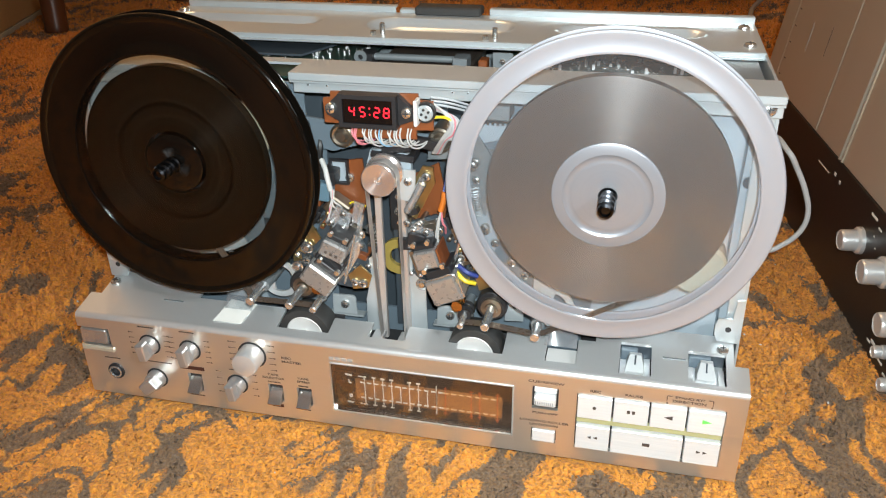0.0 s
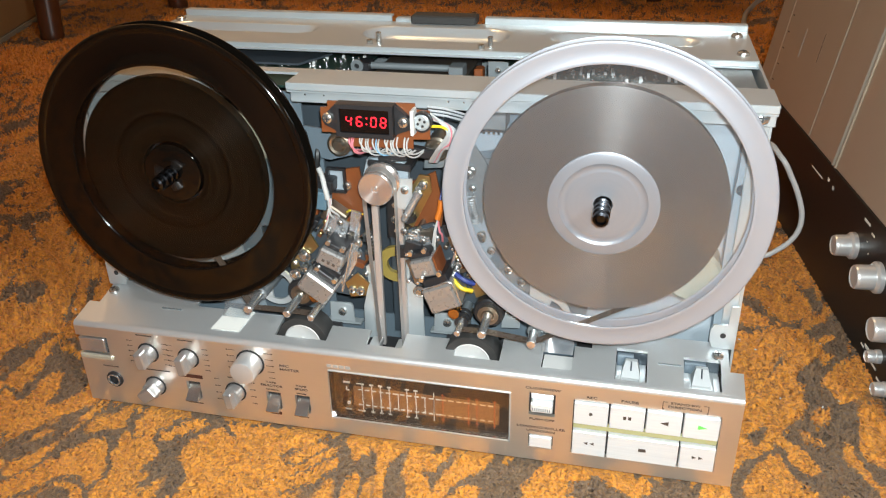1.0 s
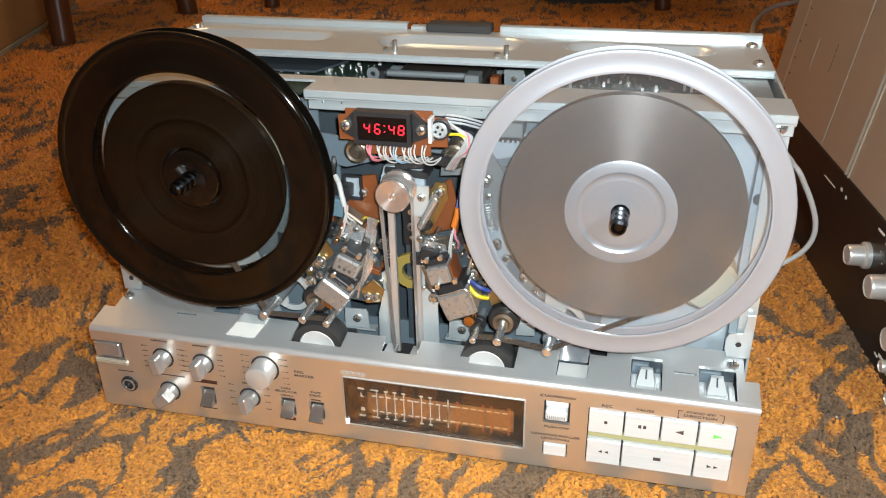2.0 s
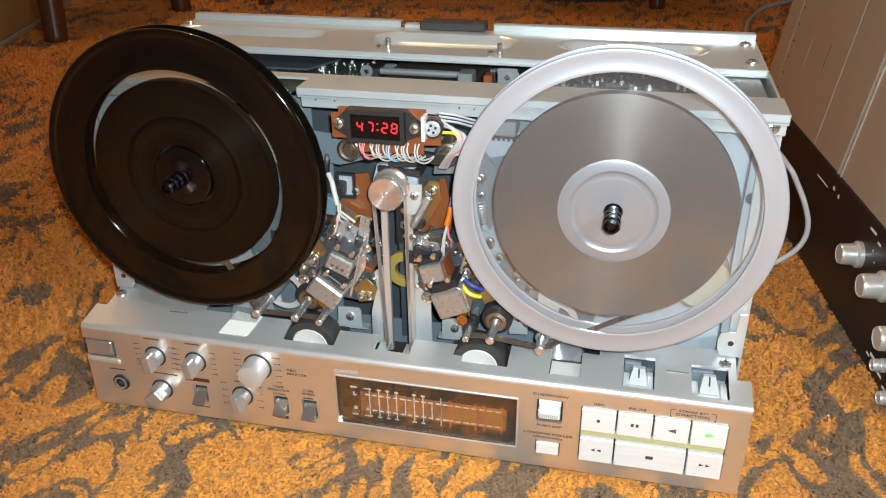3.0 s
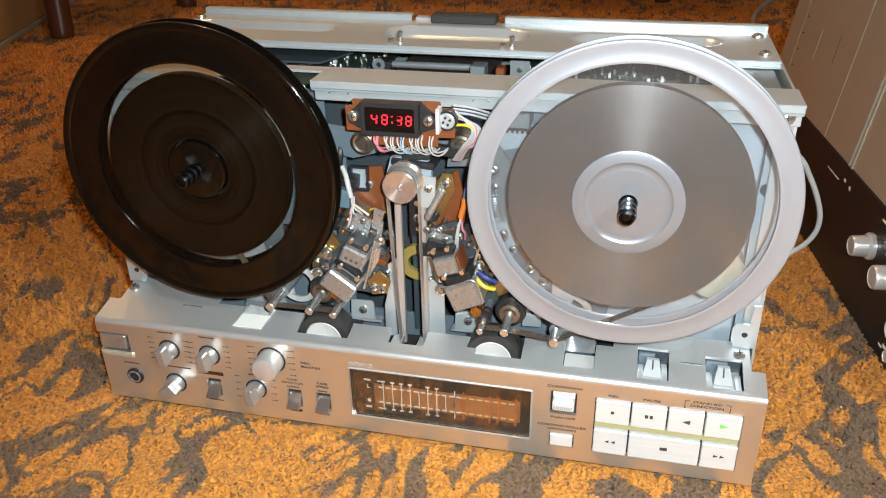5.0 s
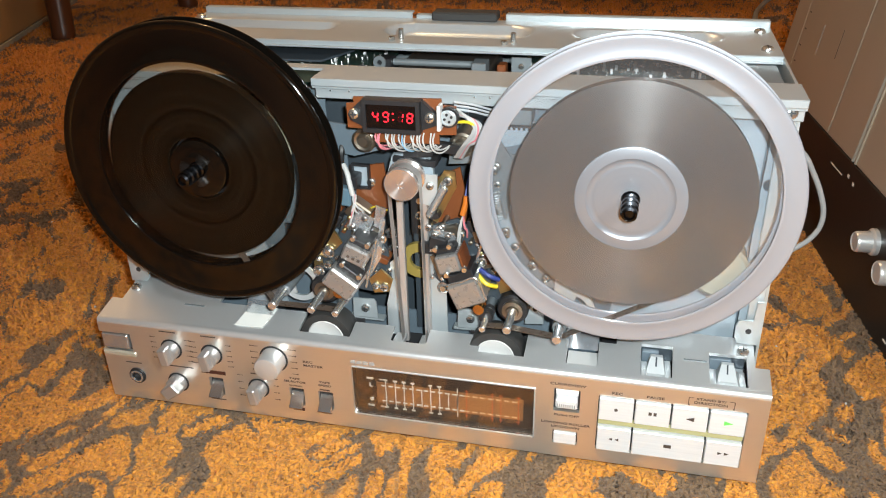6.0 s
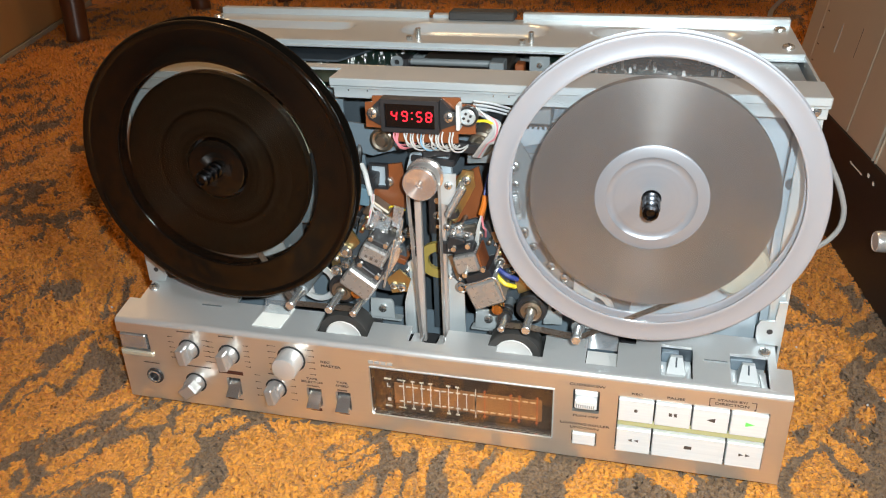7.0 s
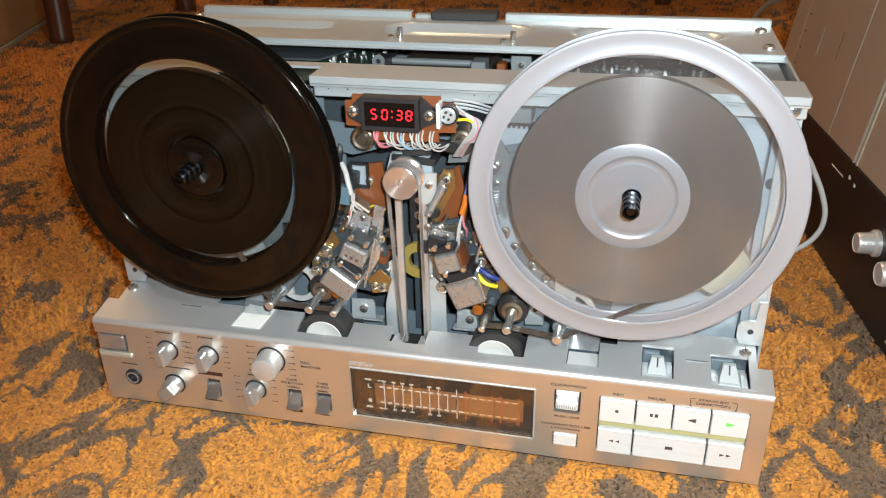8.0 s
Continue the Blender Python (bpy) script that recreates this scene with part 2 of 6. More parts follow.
def tube(bm, pts, r, seg=8, n=8):
    path = smooth_path(pts, n)
    rings, side = [], None
    for i, q in enumerate(path):
        d = (path[min(i + 1, len(path) - 1)] - path[max(i - 1, 0)]).normalized()
        side = (side - d * side.dot(d)) if side else d.orthogonal()
        side.normalize()
        up = d.cross(side)
        rings.append([bm.verts.new(q + r * (math.cos(2 * math.pi * k / seg) * side + math.sin(2 * math.pi * k / seg) * up)) for k in range(seg)])
    for a, b in zip(rings, rings[1:]):
        for k in range(seg):
            bm.faces.new((a[k], a[(k + 1) % seg], b[(k + 1) % seg], b[k]))
    bm.faces.new(rings[0][::-1]), bm.faces.new(rings[-1])
    return bm


def prism(bm, outline, y0, y1, m=None):
    """A plate of the x, z outline, from y0 to y1."""
    m = m or Matrix()
    a = [bm.verts.new(m @ Vector((x, y0, z))) for x, z in outline]
    b = [bm.verts.new(m @ Vector((x, y1, z))) for x, z in outline]
    bm.faces.new(a), bm.faces.new(b[::-1])
    for i in range(len(a)):
        j = (i + 1) % len(a)
        bm.faces.new((a[j], a[i], b[i], b[j]))
    return bm


def holed(bm, u0, u1, v0, v1, holes, put, thick):
    """A plate over u, v with rectangular holes; put(u, v, w) gives the place, w runs into its thickness."""
    us = sorted({u0, u1, *[h[i] for h in holes for i in (0, 1)]})
    vs = sorted({v0, v1, *[h[i] for h in holes for i in (2, 3)]})
    solid = lambda i, j: 0 <= i < len(us) - 1 and 0 <= j < len(vs) - 1 and not any(h[0] - 1e-6 <= us[i] and us[i + 1] <= h[1] + 1e-6 and h[2] - 1e-6 <= vs[j] and vs[j + 1] <= h[3] + 1e-6 for h in holes)
    made = {}

    def v(i, j, w):
        if (i, j, w) not in made:
            made[i, j, w] = bm.verts.new(put(us[i], vs[j], w * thick))
        return made[i, j, w]

    for i in range(len(us) - 1):
        for j in range(len(vs) - 1):
            if not solid(i, j):
                continue
            bm.faces.new((v(i, j, 0), v(i + 1, j, 0), v(i + 1, j + 1, 0), v(i, j + 1, 0)))
            bm.faces.new((v(i, j, 1), v(i, j + 1, 1), v(i + 1, j + 1, 1), v(i + 1, j, 1)))
            for di, dj, a, b in ((-1, 0, (i, j), (i, j + 1)), (1, 0, (i + 1, j + 1), (i + 1, j)), (0, -1, (i + 1, j), (i, j)), (0, 1, (i, j + 1), (i + 1, j + 1))):
                if not solid(i + di, j + dj):
                    bm.faces.new((v(*a, 0), v(*b, 0), v(*b, 1), v(*a, 1)))
    return bm


def shade(me, angle=35):
    """Smooth faces, sharp where they turn by more than the angle."""
    b = bmesh.new()
    b.from_mesh(me)
    bmesh.ops.recalc_face_normals(b, faces=b.faces)
    for e in b.edges:
        e.smooth = len(e.link_faces) == 2 and e.calc_face_angle(0) < radians(angle)
    for f in b.faces:
        f.smooth = True
    b.to_mesh(me)
    b.free()


def part(name, bm, material, parent=None, label="", angle=35, local=False):
    me = bpy.data.meshes.new(name)
    bm.to_mesh(me)
    bm.free()
    shade(me, angle)
    me.materials.append(material)
    ob = new(name, me)
    if parent:
        ob.parent = parent
        if not local:
            ob.matrix_parent_inverse = whole(parent).inverted()
    return tagged(ob, label)


def whole(ob):
    m = ob.matrix_basis.copy()
    while ob.parent:
        m = ob.parent.matrix_basis @ ob.matrix_parent_inverse @ m
        ob = ob.parent
    return m


def thing(name, place, label, category, group="", rz=0):
    ob = new(name)
    ob.empty_display_size = 0.02
    ob.matrix_basis = pose(*place, 0, 0, rz)
    return tagged(ob, label, category, group)


def bars(bm, cells, y0, y1):
    for x0, x1, z0, z1 in cells:
        box(bm, x0, x1, y0, y1, z0, z1)
    return bm


def writing(text, x, z, size, material, parent, y=-0.0002, bold=0.0, centre=True, m=None, wide=1.35):
    """Raised print on a front face, in the built-in font."""
    cu = bpy.data.curves.new("print", "FONT")
    cu.body, cu.size, cu.extrude, cu.offset = text, size, 0.00008, bold + 0.00003
    cu.align_x = "CENTER" if centre else "LEFT"
    ob = bpy.data.objects.new("print", cu)
    scene.collection.objects.link(ob)
    me = bpy.data.meshes.new_from_object(ob.evaluated_get(bpy.context.evaluated_depsgraph_get()))
    bpy.data.objects.remove(ob)
    me.transform((m or Matrix()) @ Matrix.Translation((x, y, z)) @ Matrix.Rotation(radians(90), 4, "X") @ Matrix.Diagonal((wide, 1, 1, 1)))
    me.materials.clear()
    me.materials.append(material)
    o = new("print", me)
    o.parent = parent
    o.matrix_parent_inverse = whole(parent).inverted()
    return o


def screw(parent, p, axis, r=0.0034, material=None, h=0.002):
    """A cross-head screw: domed head with dark bars laid on for the shade of a cross slot."""
    bm = bmesh.new()
    m, _ = axis_frame(p, Vector(p) + Vector(axis))
    lathe(bm, [(r, -0.0005), (r, h * 0.35), (r * 0.85, h * 0.75), (r * 0.5, h), (0, h)], m, 18)
    ob = part("screw", bm, material or SCREW, parent)
    bm = bmesh.new()
    box(bm, -r * 0.55, r * 0.55, -r * 0.1, r * 0.1, h * 0.7, h * 1.06, m=m)
    box(bm, -r * 0.1, r * 0.1, -r * 0.55, r * 0.55, h * 0.71, h * 1.065, m=m)
    part("dark_cross", bm, DARK, ob)
    return ob


# ---------- the room ----------
FLOOR = -0.008


def structure(name, cells, material, label, category):
    bm = bmesh.new()
    for c in cells:
        box(bm, *c)
    return tagged(part(name, bm, material), label, category, kind="structure")


def room():
    bm = bmesh.new()
    n = 150
    rows = []
    for j in range(n + 1):
        for_y = -2.2 + 4.8 * j / n
        rows.append([bm.verts.new((-1.9 + 3.6 * i / n, for_y, FLOOR - 0.002 + 0.0015 * noise.noise(Vector((i * 0.9, j * 0.9, 0))))) for i in range(n + 1)])
    for a, b in zip(rows, rows[1:]):
        for i in range(n):
            bm.faces.new((a[i], a[i + 1], b[i + 1], b[i]))
    tagged(part("floor", bm, CARPET, angle=180), "orange carpet with brown tiger-stripe pattern", "carpet", kind="structure")
    x0, x1, y0, y1, h = -1.9, 1.7, -2.2, 2.6, 2.4
    structure("wall_north", [(x0, x1, y1, y1 + 0.1, -0.1, h)], PLASTER, "plain tan plaster wall of the room", "wall")
    structure("wall_south", [(x0, x1, y0 - 0.1, y0, -0.1, h)], PLASTER, "plain tan plaster wall behind the viewer", "wall")
    structure("wall_west", [(x0 - 0.1, x0, y0, y1, -0.1, h)], PLASTER, "plain tan plaster side wall", "wall")
    structure("wall_east", [(x1, x1 + 0.1, y0, y1, -0.1, h)], PLASTER, "plain tan plaster side wall", "wall")
    structure("ceiling", [(x0 - 0.1, x1 + 0.1, y0 - 0.1, y1 + 0.1, h, h + 0.1)], CEIL, "plain off-white painted ceiling", "ceiling")


def pile():
    """The carpet's curled yarn ends, dense where the carpet lies close."""
    rng = np.random.default_rng(5)
    zones = (((-0.42, 0.42), (-0.16, 0.05), 76000, 0.0074), ((-0.62, -0.19), (0.05, 0.7), 52000, 0.0074), ((0.19, 0.36), (0.02, 0.6), 24000, 0.0074), ((-1.15, -0.60), (0.05, 1.9), 60000, 0.0070), ((-0.62, 0.50), (0.30, 2.1), 70000, 0.0070))
    verts, faces, base = [], [], 0
    for (xa, xb), (ya, yb), count, size in zones:
        p = rng.random((count, 2)) * [xb - xa, yb - ya] + [xa, ya]
        p = p[~((abs(p[:, 0]) < 0.216) & (p[:, 1] > -0.002) & (p[:, 1] < 0.22))]
        k = len(p)
        a, s, bend = rng.random(k) * 6.283, size * (0.6 + 0.7 * rng.random(k)), rng.normal(0, 0.5, k)
        u = np.stack([np.cos(a), np.sin(a)], 1)
        v = np.stack([np.cos(a + bend), np.sin(a + bend)], 1)
        side = np.stack([-u[:, 1], u[:, 0]], 1) * (s * 0.13)[:, None]
        steps = ((0.0, 0.0, 0.0, 0.9), (0.16, 0.0, 0.50, 1.0), (0.30, 0.16, 0.80, 1.0), (0.34, 0.48, 0.74, 0.55))
        rows = []
        for fu, fv, h, w in steps:
            mid = p + u * (s * fu)[:, None] + v * (s * fv)[:, None]
            z = FLOOR - 0.003 + s * h
            for sign in (-1, 1):
                rows.append(np.column_stack([mid + sign * w * side, z]))
        verts.append(np.stack(rows, 1).reshape(-1, 3))
        i = base + 8 * np.arange(k)[:, None]
        faces.append(np.concatenate([i + [2 * q, 2 * q + 1, 2 * q + 3, 2 * q + 2] for q in range(3)]))
        base += 8 * k
    me = bpy.data.meshes.new("carpet_pile")
    me.from_pydata(np.concatenate(verts).tolist(), [], np.concatenate(faces).tolist())
    me.shade_smooth()
    me.materials.append(CARPET)
    tagged(new("carpet_pile", me), "shaggy orange and brown carpet tufts", "carpet pile", kind="stuff")
    # white lint on the carpet
    me = bpy.data.meshes.new("lint")
    bm = bmesh.new()
    r = random.Random(12)
    for k in range(46):
        x, y = r.choice(((r.uniform(-0.6, -0.25), r.uniform(0.05, 0.9)), (r.uniform(0.23, 0.32), r.uniform(0.05, 0.4)), (r.uniform(-0.3, 0.35), r.uniform(-0.15, -0.01))))
        h = r.uniform(0.0006, 0.0013)
        box(bm, -h, h, -h * 0.6, h * 0.6, -h * 0.5, h * 0.5, h * 0.3, m=Matrix.Translation((x, y, FLOOR + 0.003)) @ Matrix.Rotation(r.uniform(0, 3), 4, "Z"))
    bm.to_mesh(me)
    bm.free()
    me.materials.append(WHITE)
    tagged(new("lint", me), "tiny white lint specks on the carpet", "lint", kind="stuff")


def leg(parent, foot, top, r0, r1):
    bm = bmesh.new()
    m, h = axis_frame(foot, top)
    lathe(bm, [(0, 0), (r0, 0), (r0 * 1.05, 0.004), (r0, 0.012), (r0 + (r1 - r0) * 0.5, h * 0.5), (r1, h), (0, h)], m, 20)
    part("leg", bm, WOODLEG, parent)


def background():
    table = thing("wooden_table", (-0.28, 1.8, FLOOR), "reddish brown wooden table with splayed tapered legs", "table")
    for foot, top in (((-0.735, 1.46), (-0.70, 1.50)), ((0.17, 1.57), (0.12, 1.60)), ((-0.76, 2.15), (-0.71, 2.11)), ((0.14, 2.25), (0.10, 2.20))):
        leg(table, (*foot, FLOOR), (*top, 0.69), 0.018, 0.030)
    part("tabletop", box(bmesh.new(), -0.80, 0.22, 1.42, 2.28, 0.69, 0.715, 0.004), WOODLEG, table)
    stool = thing("wooden_stool", (-1.12, 1.22, FLOOR), "dark brown wooden stool beside the cabinet", "stool")
    for foot in ((-0.995, 1.03), (-0.90, 1.36), (-1.32, 1.45)):
        leg(stool, (*foot, FLOOR), (-1.07 + (foot[0] + 1.07) * 0.8, 1.28 + (foot[1] - 1.28) * 0.8, 0.43), 0.022, 0.030)
    part("seat", lathe(bmesh.new(), [(0, 0), (0.21, 0), (0.22, 0.012), (0.215, 0.026), (0, 0.03)], Matrix.Translation((-1.07, 1.28, 0.43)), 40), WOODLEG, stool)
    cab = thing("low_cabinet", (-1.08, 1.0, FLOOR), "tan veneered low cabinet with a pale bottom edge", "cabinet", rz=18.7)
    bm = box(bmesh.new(), -0.40, 0.0, -0.35, 0.40, 0.010, 0.62, 0.003)
    part("body", bm, VENEER, cab, local=True)
    bm = box(bmesh.new(), -0.40, 0.002, -0.352, 0.402, 0.0, 0.010, 0.001)
    part("plinth", bm, CREAM, cab, "pale plinth strip", local=True)
    bag = thing("dark_bag", (-0.02, 1.72, FLOOR), "dark limp bag lying on the carpet", "bag")
    bm = bmesh.new()
    for cx, cy, r, hh in ((0, 0, 0.16, 0.10), (0.13, 0.02, 0.10, 0.08), (-0.12, 0.05, 0.12, 0.12)):
        m = Matrix.Translation((-0.02 + cx, 1.72 + cy, FLOOR)) @ Matrix.Diagonal((1, 0.7, 1, 1))
        lathe(bm, [(r, 0), (r * 1.05, hh * 0.35), (r * 0.85, hh * 0.75), (r * 0.4, hh), (0, hh * 0.97)], m, 20)
    for v in bm.verts:
        v.co += 0.012 * noise.noise_vector(v.co * 14)
    part("cloth", bm, RUBBER, bag)


# ---------- the stack beside the deck ----------
def stack():
    amp = thing("amplifier", (0.298, 0.406, FLOOR), "black hi-fi amplifier with turned silver knobs on carpet", "amplifier", rz=-82.9)
    M = amp.matrix_basis
    bm = box(bmesh.new(), -0.155, 0.335, 0.004, 0.30, 0.006, 0.102, 0.0015)
    part("body", bm, AMPBLACK, amp, local=True)
    bm = box(bmesh.new(), -0.16, 0.34, 0.0, 0.0035, 0.0, 0.107, 0.0008)
    front = part("front_panel", bm, AMPBLACK, amp, local=True)
    bm = box(bmesh.new(), -0.16, 0.34, -0.0012, 0.0, 0.0, 0.0022)
    part("edge_trim", bm, surface("grey_edge", (0.12, 0.115, 0.11), 0.4, 0.6), amp, local=True)
    for x, z, r, length, skirt in ((0.184, 0.071, 0.0086, 0.0165, 0.0108), (0.237, 0.072, 0.0094, 0.0185, 0.0118), (0.281, 0.055, 0.0090, 0.018, 0.0100), (0.268, 0.024, 0.0048, 0.010, 0.0052), (0.291, 0.012, 0.0052, 0.011, 0.0056)):
        bm = bmesh.new()
        m = Matrix.Translation((x, 0, z)) @ Matrix.Rotation(radians(90), 4, "X")
        lathe(bm, [(skirt, 0), (skirt, 0.003), (skirt - 0.001, 0.0042), (r, 0.0048), (r * 0.97, length - 0.0025), (r * 0.93, length - 0.0012), (r * 0.86, length - 0.0004), (r * 0.8, length - 0.0010), (0, length - 0.0010)], m, 40)
        part("knob", bm, TURNED2, amp, "turned silver knob", local=True)
    bm = bmesh.new()
    for x, z, w, h in ((0.075, 0.089, 0.030, 0.0012), (0.105, 0.094, 0.004, 0.003), (0.118, 0.092, 0.003, 0.003), (0.198, 0.098, 0.012, 0.002), (0.212, 0.094, 0.006, 0.0016), (0.241, 0.030, 0.004, 0.0016), (0.247, 0.017, 0.010, 0.0025), (0.262, 0.012, 0.010, 0.0018), (0.238, 0.014, 0.006, 0.0016), (0.276, 0.008, 0.010, 0.0018), (0.205, 0.085, 0.0012, 0.0012), (0.211, 0.078, 0.0012, 0.0012), (0.211, 0.066, 0.0012, 0.0012), (0.205, 0.058, 0.0012, 0.0012)):
        box(bm, x - w / 2, x + w / 2, -0.0003, 0.0, z - h / 2, z + h / 2)
    tagged(part("printed_marks", bm, WHITEPRINT, amp, "small white unreadable panel print", local=True), kind="stuff")

    unit = thing("silver_hifi_unit", (0.298, 0.406, FLOOR + 0.108), "brushed silver hi-fi unit standing on the black amplifier", "hi-fi unit", rz=-82.9)
    lean = Matrix.Rotation(radians(-9), 4, "X")
    for xa, xb in ((-0.158, -0.1205), (-0.1195, 0.0352), (0.0370, 0.1075), (0.1135, 0.34)):
        bm = box(bmesh.new(), xa, xb, 0.0, 0.004, 0.0, 0.34, 0.0006, m=lean)
        part("fascia_panel", bm, FASCIA, unit, local=True)
    bm = box(bmesh.new(), -0.155, 0.335, 0.0042, 0.012, 0.001, 0.335, m=lean)
    part("backing", bm, DARK, unit, local=True)
    bm = box(bmesh.new(), -0.155, 0.335, 0.075, 0.28, 0.001, 0.33)
    part("body", bm, AMPBLACK, unit, local=True)
    for x in (0.1065, 0.1135):
        bm = box(bmesh.new(), x - 0.0012, x + 0.0012, -0.0012, 0.003, 0.0, 0.34, 0.0004, m=lean)
        part("slot_edge", bm, FASCIA, unit, "pale bright slot edge", local=True)
    bm = bmesh.new()
    for x, z0, z1, w in ((-0.0088, 0.058, 0.085, 0.0008),):
        box(bm, x - w / 2, x + w / 2, -0.0003, 0.0, z0, z1, m=lean)
    for k in range(6):
        z = 0.012 + 0.017 * k
        box(bm, -0.112 - 0.002, -0.112 + 0.003, -0.0003, 0.0, z, z + 0.0012, m=lean)
    tagged(part("dark_marks", bm, INK, unit, local=True), kind="stuff")
    bm = box(bmesh.new(), -0.0611, -0.0599, -0.0003, 0.0, 0.05, 0.078, m=lean)
    part("pale_mark", bm, CABLE, unit, local=True)

    cord = thing("mains_cable", (0.255, 0.20, 0.06), "grey rubber cable curving up beside the deck", "cable")
    bm = tube(bmesh.new(), [(0.235, 0.215, 0.054), (0.250, 0.20, 0.059), (0.259, 0.20, 0.064), (0.268, 0.20, 0.073), (0.273, 0.20, 0.084), (0.273, 0.20, 0.097), (0.268, 0.20, 0.112), (0.261, 0.20, 0.126), (0.252, 0.202, 0.140), (0.243, 0.24, 0.136), (0.235, 0.34, 0.06), (0.24, 0.45, FLOOR + 0.003)], 0.0020, 10)
    part("sheath", bm, CABLE, cord)
    cord = thing("far_cable", (0.36, 1.44, FLOOR), "thin grey cable lying across the far carpet", "cable")
    bm = tube(bmesh.new(), [(0.33, 1.2, FLOOR + 0.004), (0.345, 1.36, FLOOR + 0.006), (0.365, 1.47, FLOOR + 0.006), (0.42, 1.62, FLOOR + 0.006), (0.55, 1.75, FLOOR + 0.006)], 0.005, 8)
    part("sheath", bm, CABLE, cord)


# ---------- the tape deck ----------
W2 = 0.22


def top_z(y):
    return 0.0655 + 0.0085 * (y - 0.004) / 0.041


def deck_shell(deck):
    # front panel with real openings
    meter, keys = (-0.0365, 0.083, 0.0120, 0.0503), (0.1222, 0.2088, 0.0098, 0.0516)
    holes = [meter, keys, (0.0950, 0.1112, 0.0358, 0.0527), (0.0952, 0.1108, 0.0102, 0.0206), (-0.2201, -0.1965, 0.0400, 0.0545)]
    for x in (-0.1360, -0.0768, -0.0562):
        holes.append((x - 0.0052, x + 0.0052, 0.0128, 0.0268))
    bm = holed(bmesh.new(), -W2, W2, 0.0, 0.0620, holes, lambda u, v, w: Vector((u, w, v)), 0.003)
    face = part("front_panel", bm, BRUSHED, deck, "brushed champagne-silver control panel")
    # rounded nose and sloping top with its openings
    bm = bmesh.new()
    prof = [(0.0, 0.0620)] + [(0.0035 - 0.0035 * math.cos(a), 0.0620 + 0.0035 * math.sin(a)) for a in [radians(15 * k) for k in range(1, 7)]] + [(0.004, 0.0655), (0.004, 0.0635), (0.003, 0.0620)]
    rows = [[bm.verts.new((x, y, z)) for y, z in prof] for x in (-W2, W2)]
    for i in range(len(prof)):
        j = (i + 1) % len(prof)
        bm.faces.new((rows[0][i], rows[0][j], rows[1][j], rows[1][i]))
    bm.faces.new(rows[0][::-1]), bm.faces.new(rows[1])
    part("panel_nose", bm, TOPSILVER, deck, "bright rounded front edge")
    tops = [(-0.0750, -0.0395, 0.0095, 0.045), (0.0455, 0.0745, 0.0095, 0.045), (-0.0125, 0.0115, 0.0105, 0.045), (0.1452, 0.1640, 0.0060, 0.0315), (0.1855, 0.2072, 0.0052, 0.0300), (0.1005, 0.1195, 0.0085, 0.029),
            (-0.1400, -0.0750, 0.0275, 0.045), (-0.0395, -0.0125, 0.0235, 0.045), (0.0115, 0.0455, 0.0235, 0.045), (0.0745, 0.1300, 0.0290, 0.045),
            (-0.2201, -0.2120, 0.0215, 0.045), (0.2120, 0.2201, 0.0215, 0.045)]
    bm = holed(bmesh.new(), -W2, W2, 0.004, 0.045, tops, lambda u, v, w: Vector((u, v, top_z(v) - w)), 0.002)
    part("panel_top", bm, TOPSILVER, deck, "satin silver sloping top of the panel")
    for s in (-1, 1):
        bm = prism(bmesh.new(), [(0.003, 0.0), (0.003, 0.0620), (0.0045, 0.0630), (0.0215, 0.0665), (0.0215, 0.0)], min(s * W2, s * (W2 - 0.002)), max(s * W2, s * (W2 - 0.002)), Matrix(((0, 1, 0, 0), (1, 0, 0, 0), (0, 0, 1, 0), (0, 0, 0, 1))))
        part("panel_cheek", bm, TOPSILVER, deck)
    bm = bmesh.new()
    box(bm, -0.211, 0.211, 0.0035, 0.040, 0.002, 0.004)
    box(bm, -0.211, 0.211, 0.046, 0.047, 0.004, 0.050)
    part("panel_lining", bm, DARK, deck)
    # chassis sides, floor, bars
    for s in (-1, 1):
        x = s * 0.2160
        bm = bmesh.new()
        box(bm, min(x, x - s * 0.0015), max(x, x - s * 0.0015), 0.044, 0.208, -0.004, 0.229)
        box(bm, min(x - s * 0.0015, x - s * 0.010), max(x - s * 0.0015, x - s * 0.010), 0.044, 0.0455, 0.075, 0.216, 0.0004)
        part("side_frame", bm, ZINC, deck, "folded zinc-plated side frame")
        bm = prism(bmesh.new(), [(s * 0.2145, 0.104), (s * 0.2105, 0.1035), (s * 0.2095, 0.0905), (s * 0.2015, 0.0900), (s * 0.1998, 0.086), (s * 0.2000, 0.0785), (s * 0.2020, 0.0740), (s * 0.2145, 0.0735)], 0.0395, 0.0412)
        part("bracket", bm, ZINC, deck)
        bm = rod(bmesh.new(), (s * 0.2075, 0.0393, 0.0830), (s * 0.2075, 0.0398, 0.0830), 0.0018, seg=14)
        part("bracket_hole", bm, DARK, deck)
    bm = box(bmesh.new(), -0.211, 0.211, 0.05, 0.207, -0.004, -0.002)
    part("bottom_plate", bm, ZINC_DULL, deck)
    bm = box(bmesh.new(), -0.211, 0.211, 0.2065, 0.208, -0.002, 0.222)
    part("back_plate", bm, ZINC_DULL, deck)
    for sx in (-0.17, 0.17):
        for y in (0.03, 0.18):
            bm = rod(bmesh.new(), (sx, y, FLOOR - 0.002), (sx, y, 0.002 if y < 0.1 else -0.004), 0.010, seg=18)
            part("foot", bm, RUBBER, deck)
    # bar over the transport
    bm = bmesh.new()
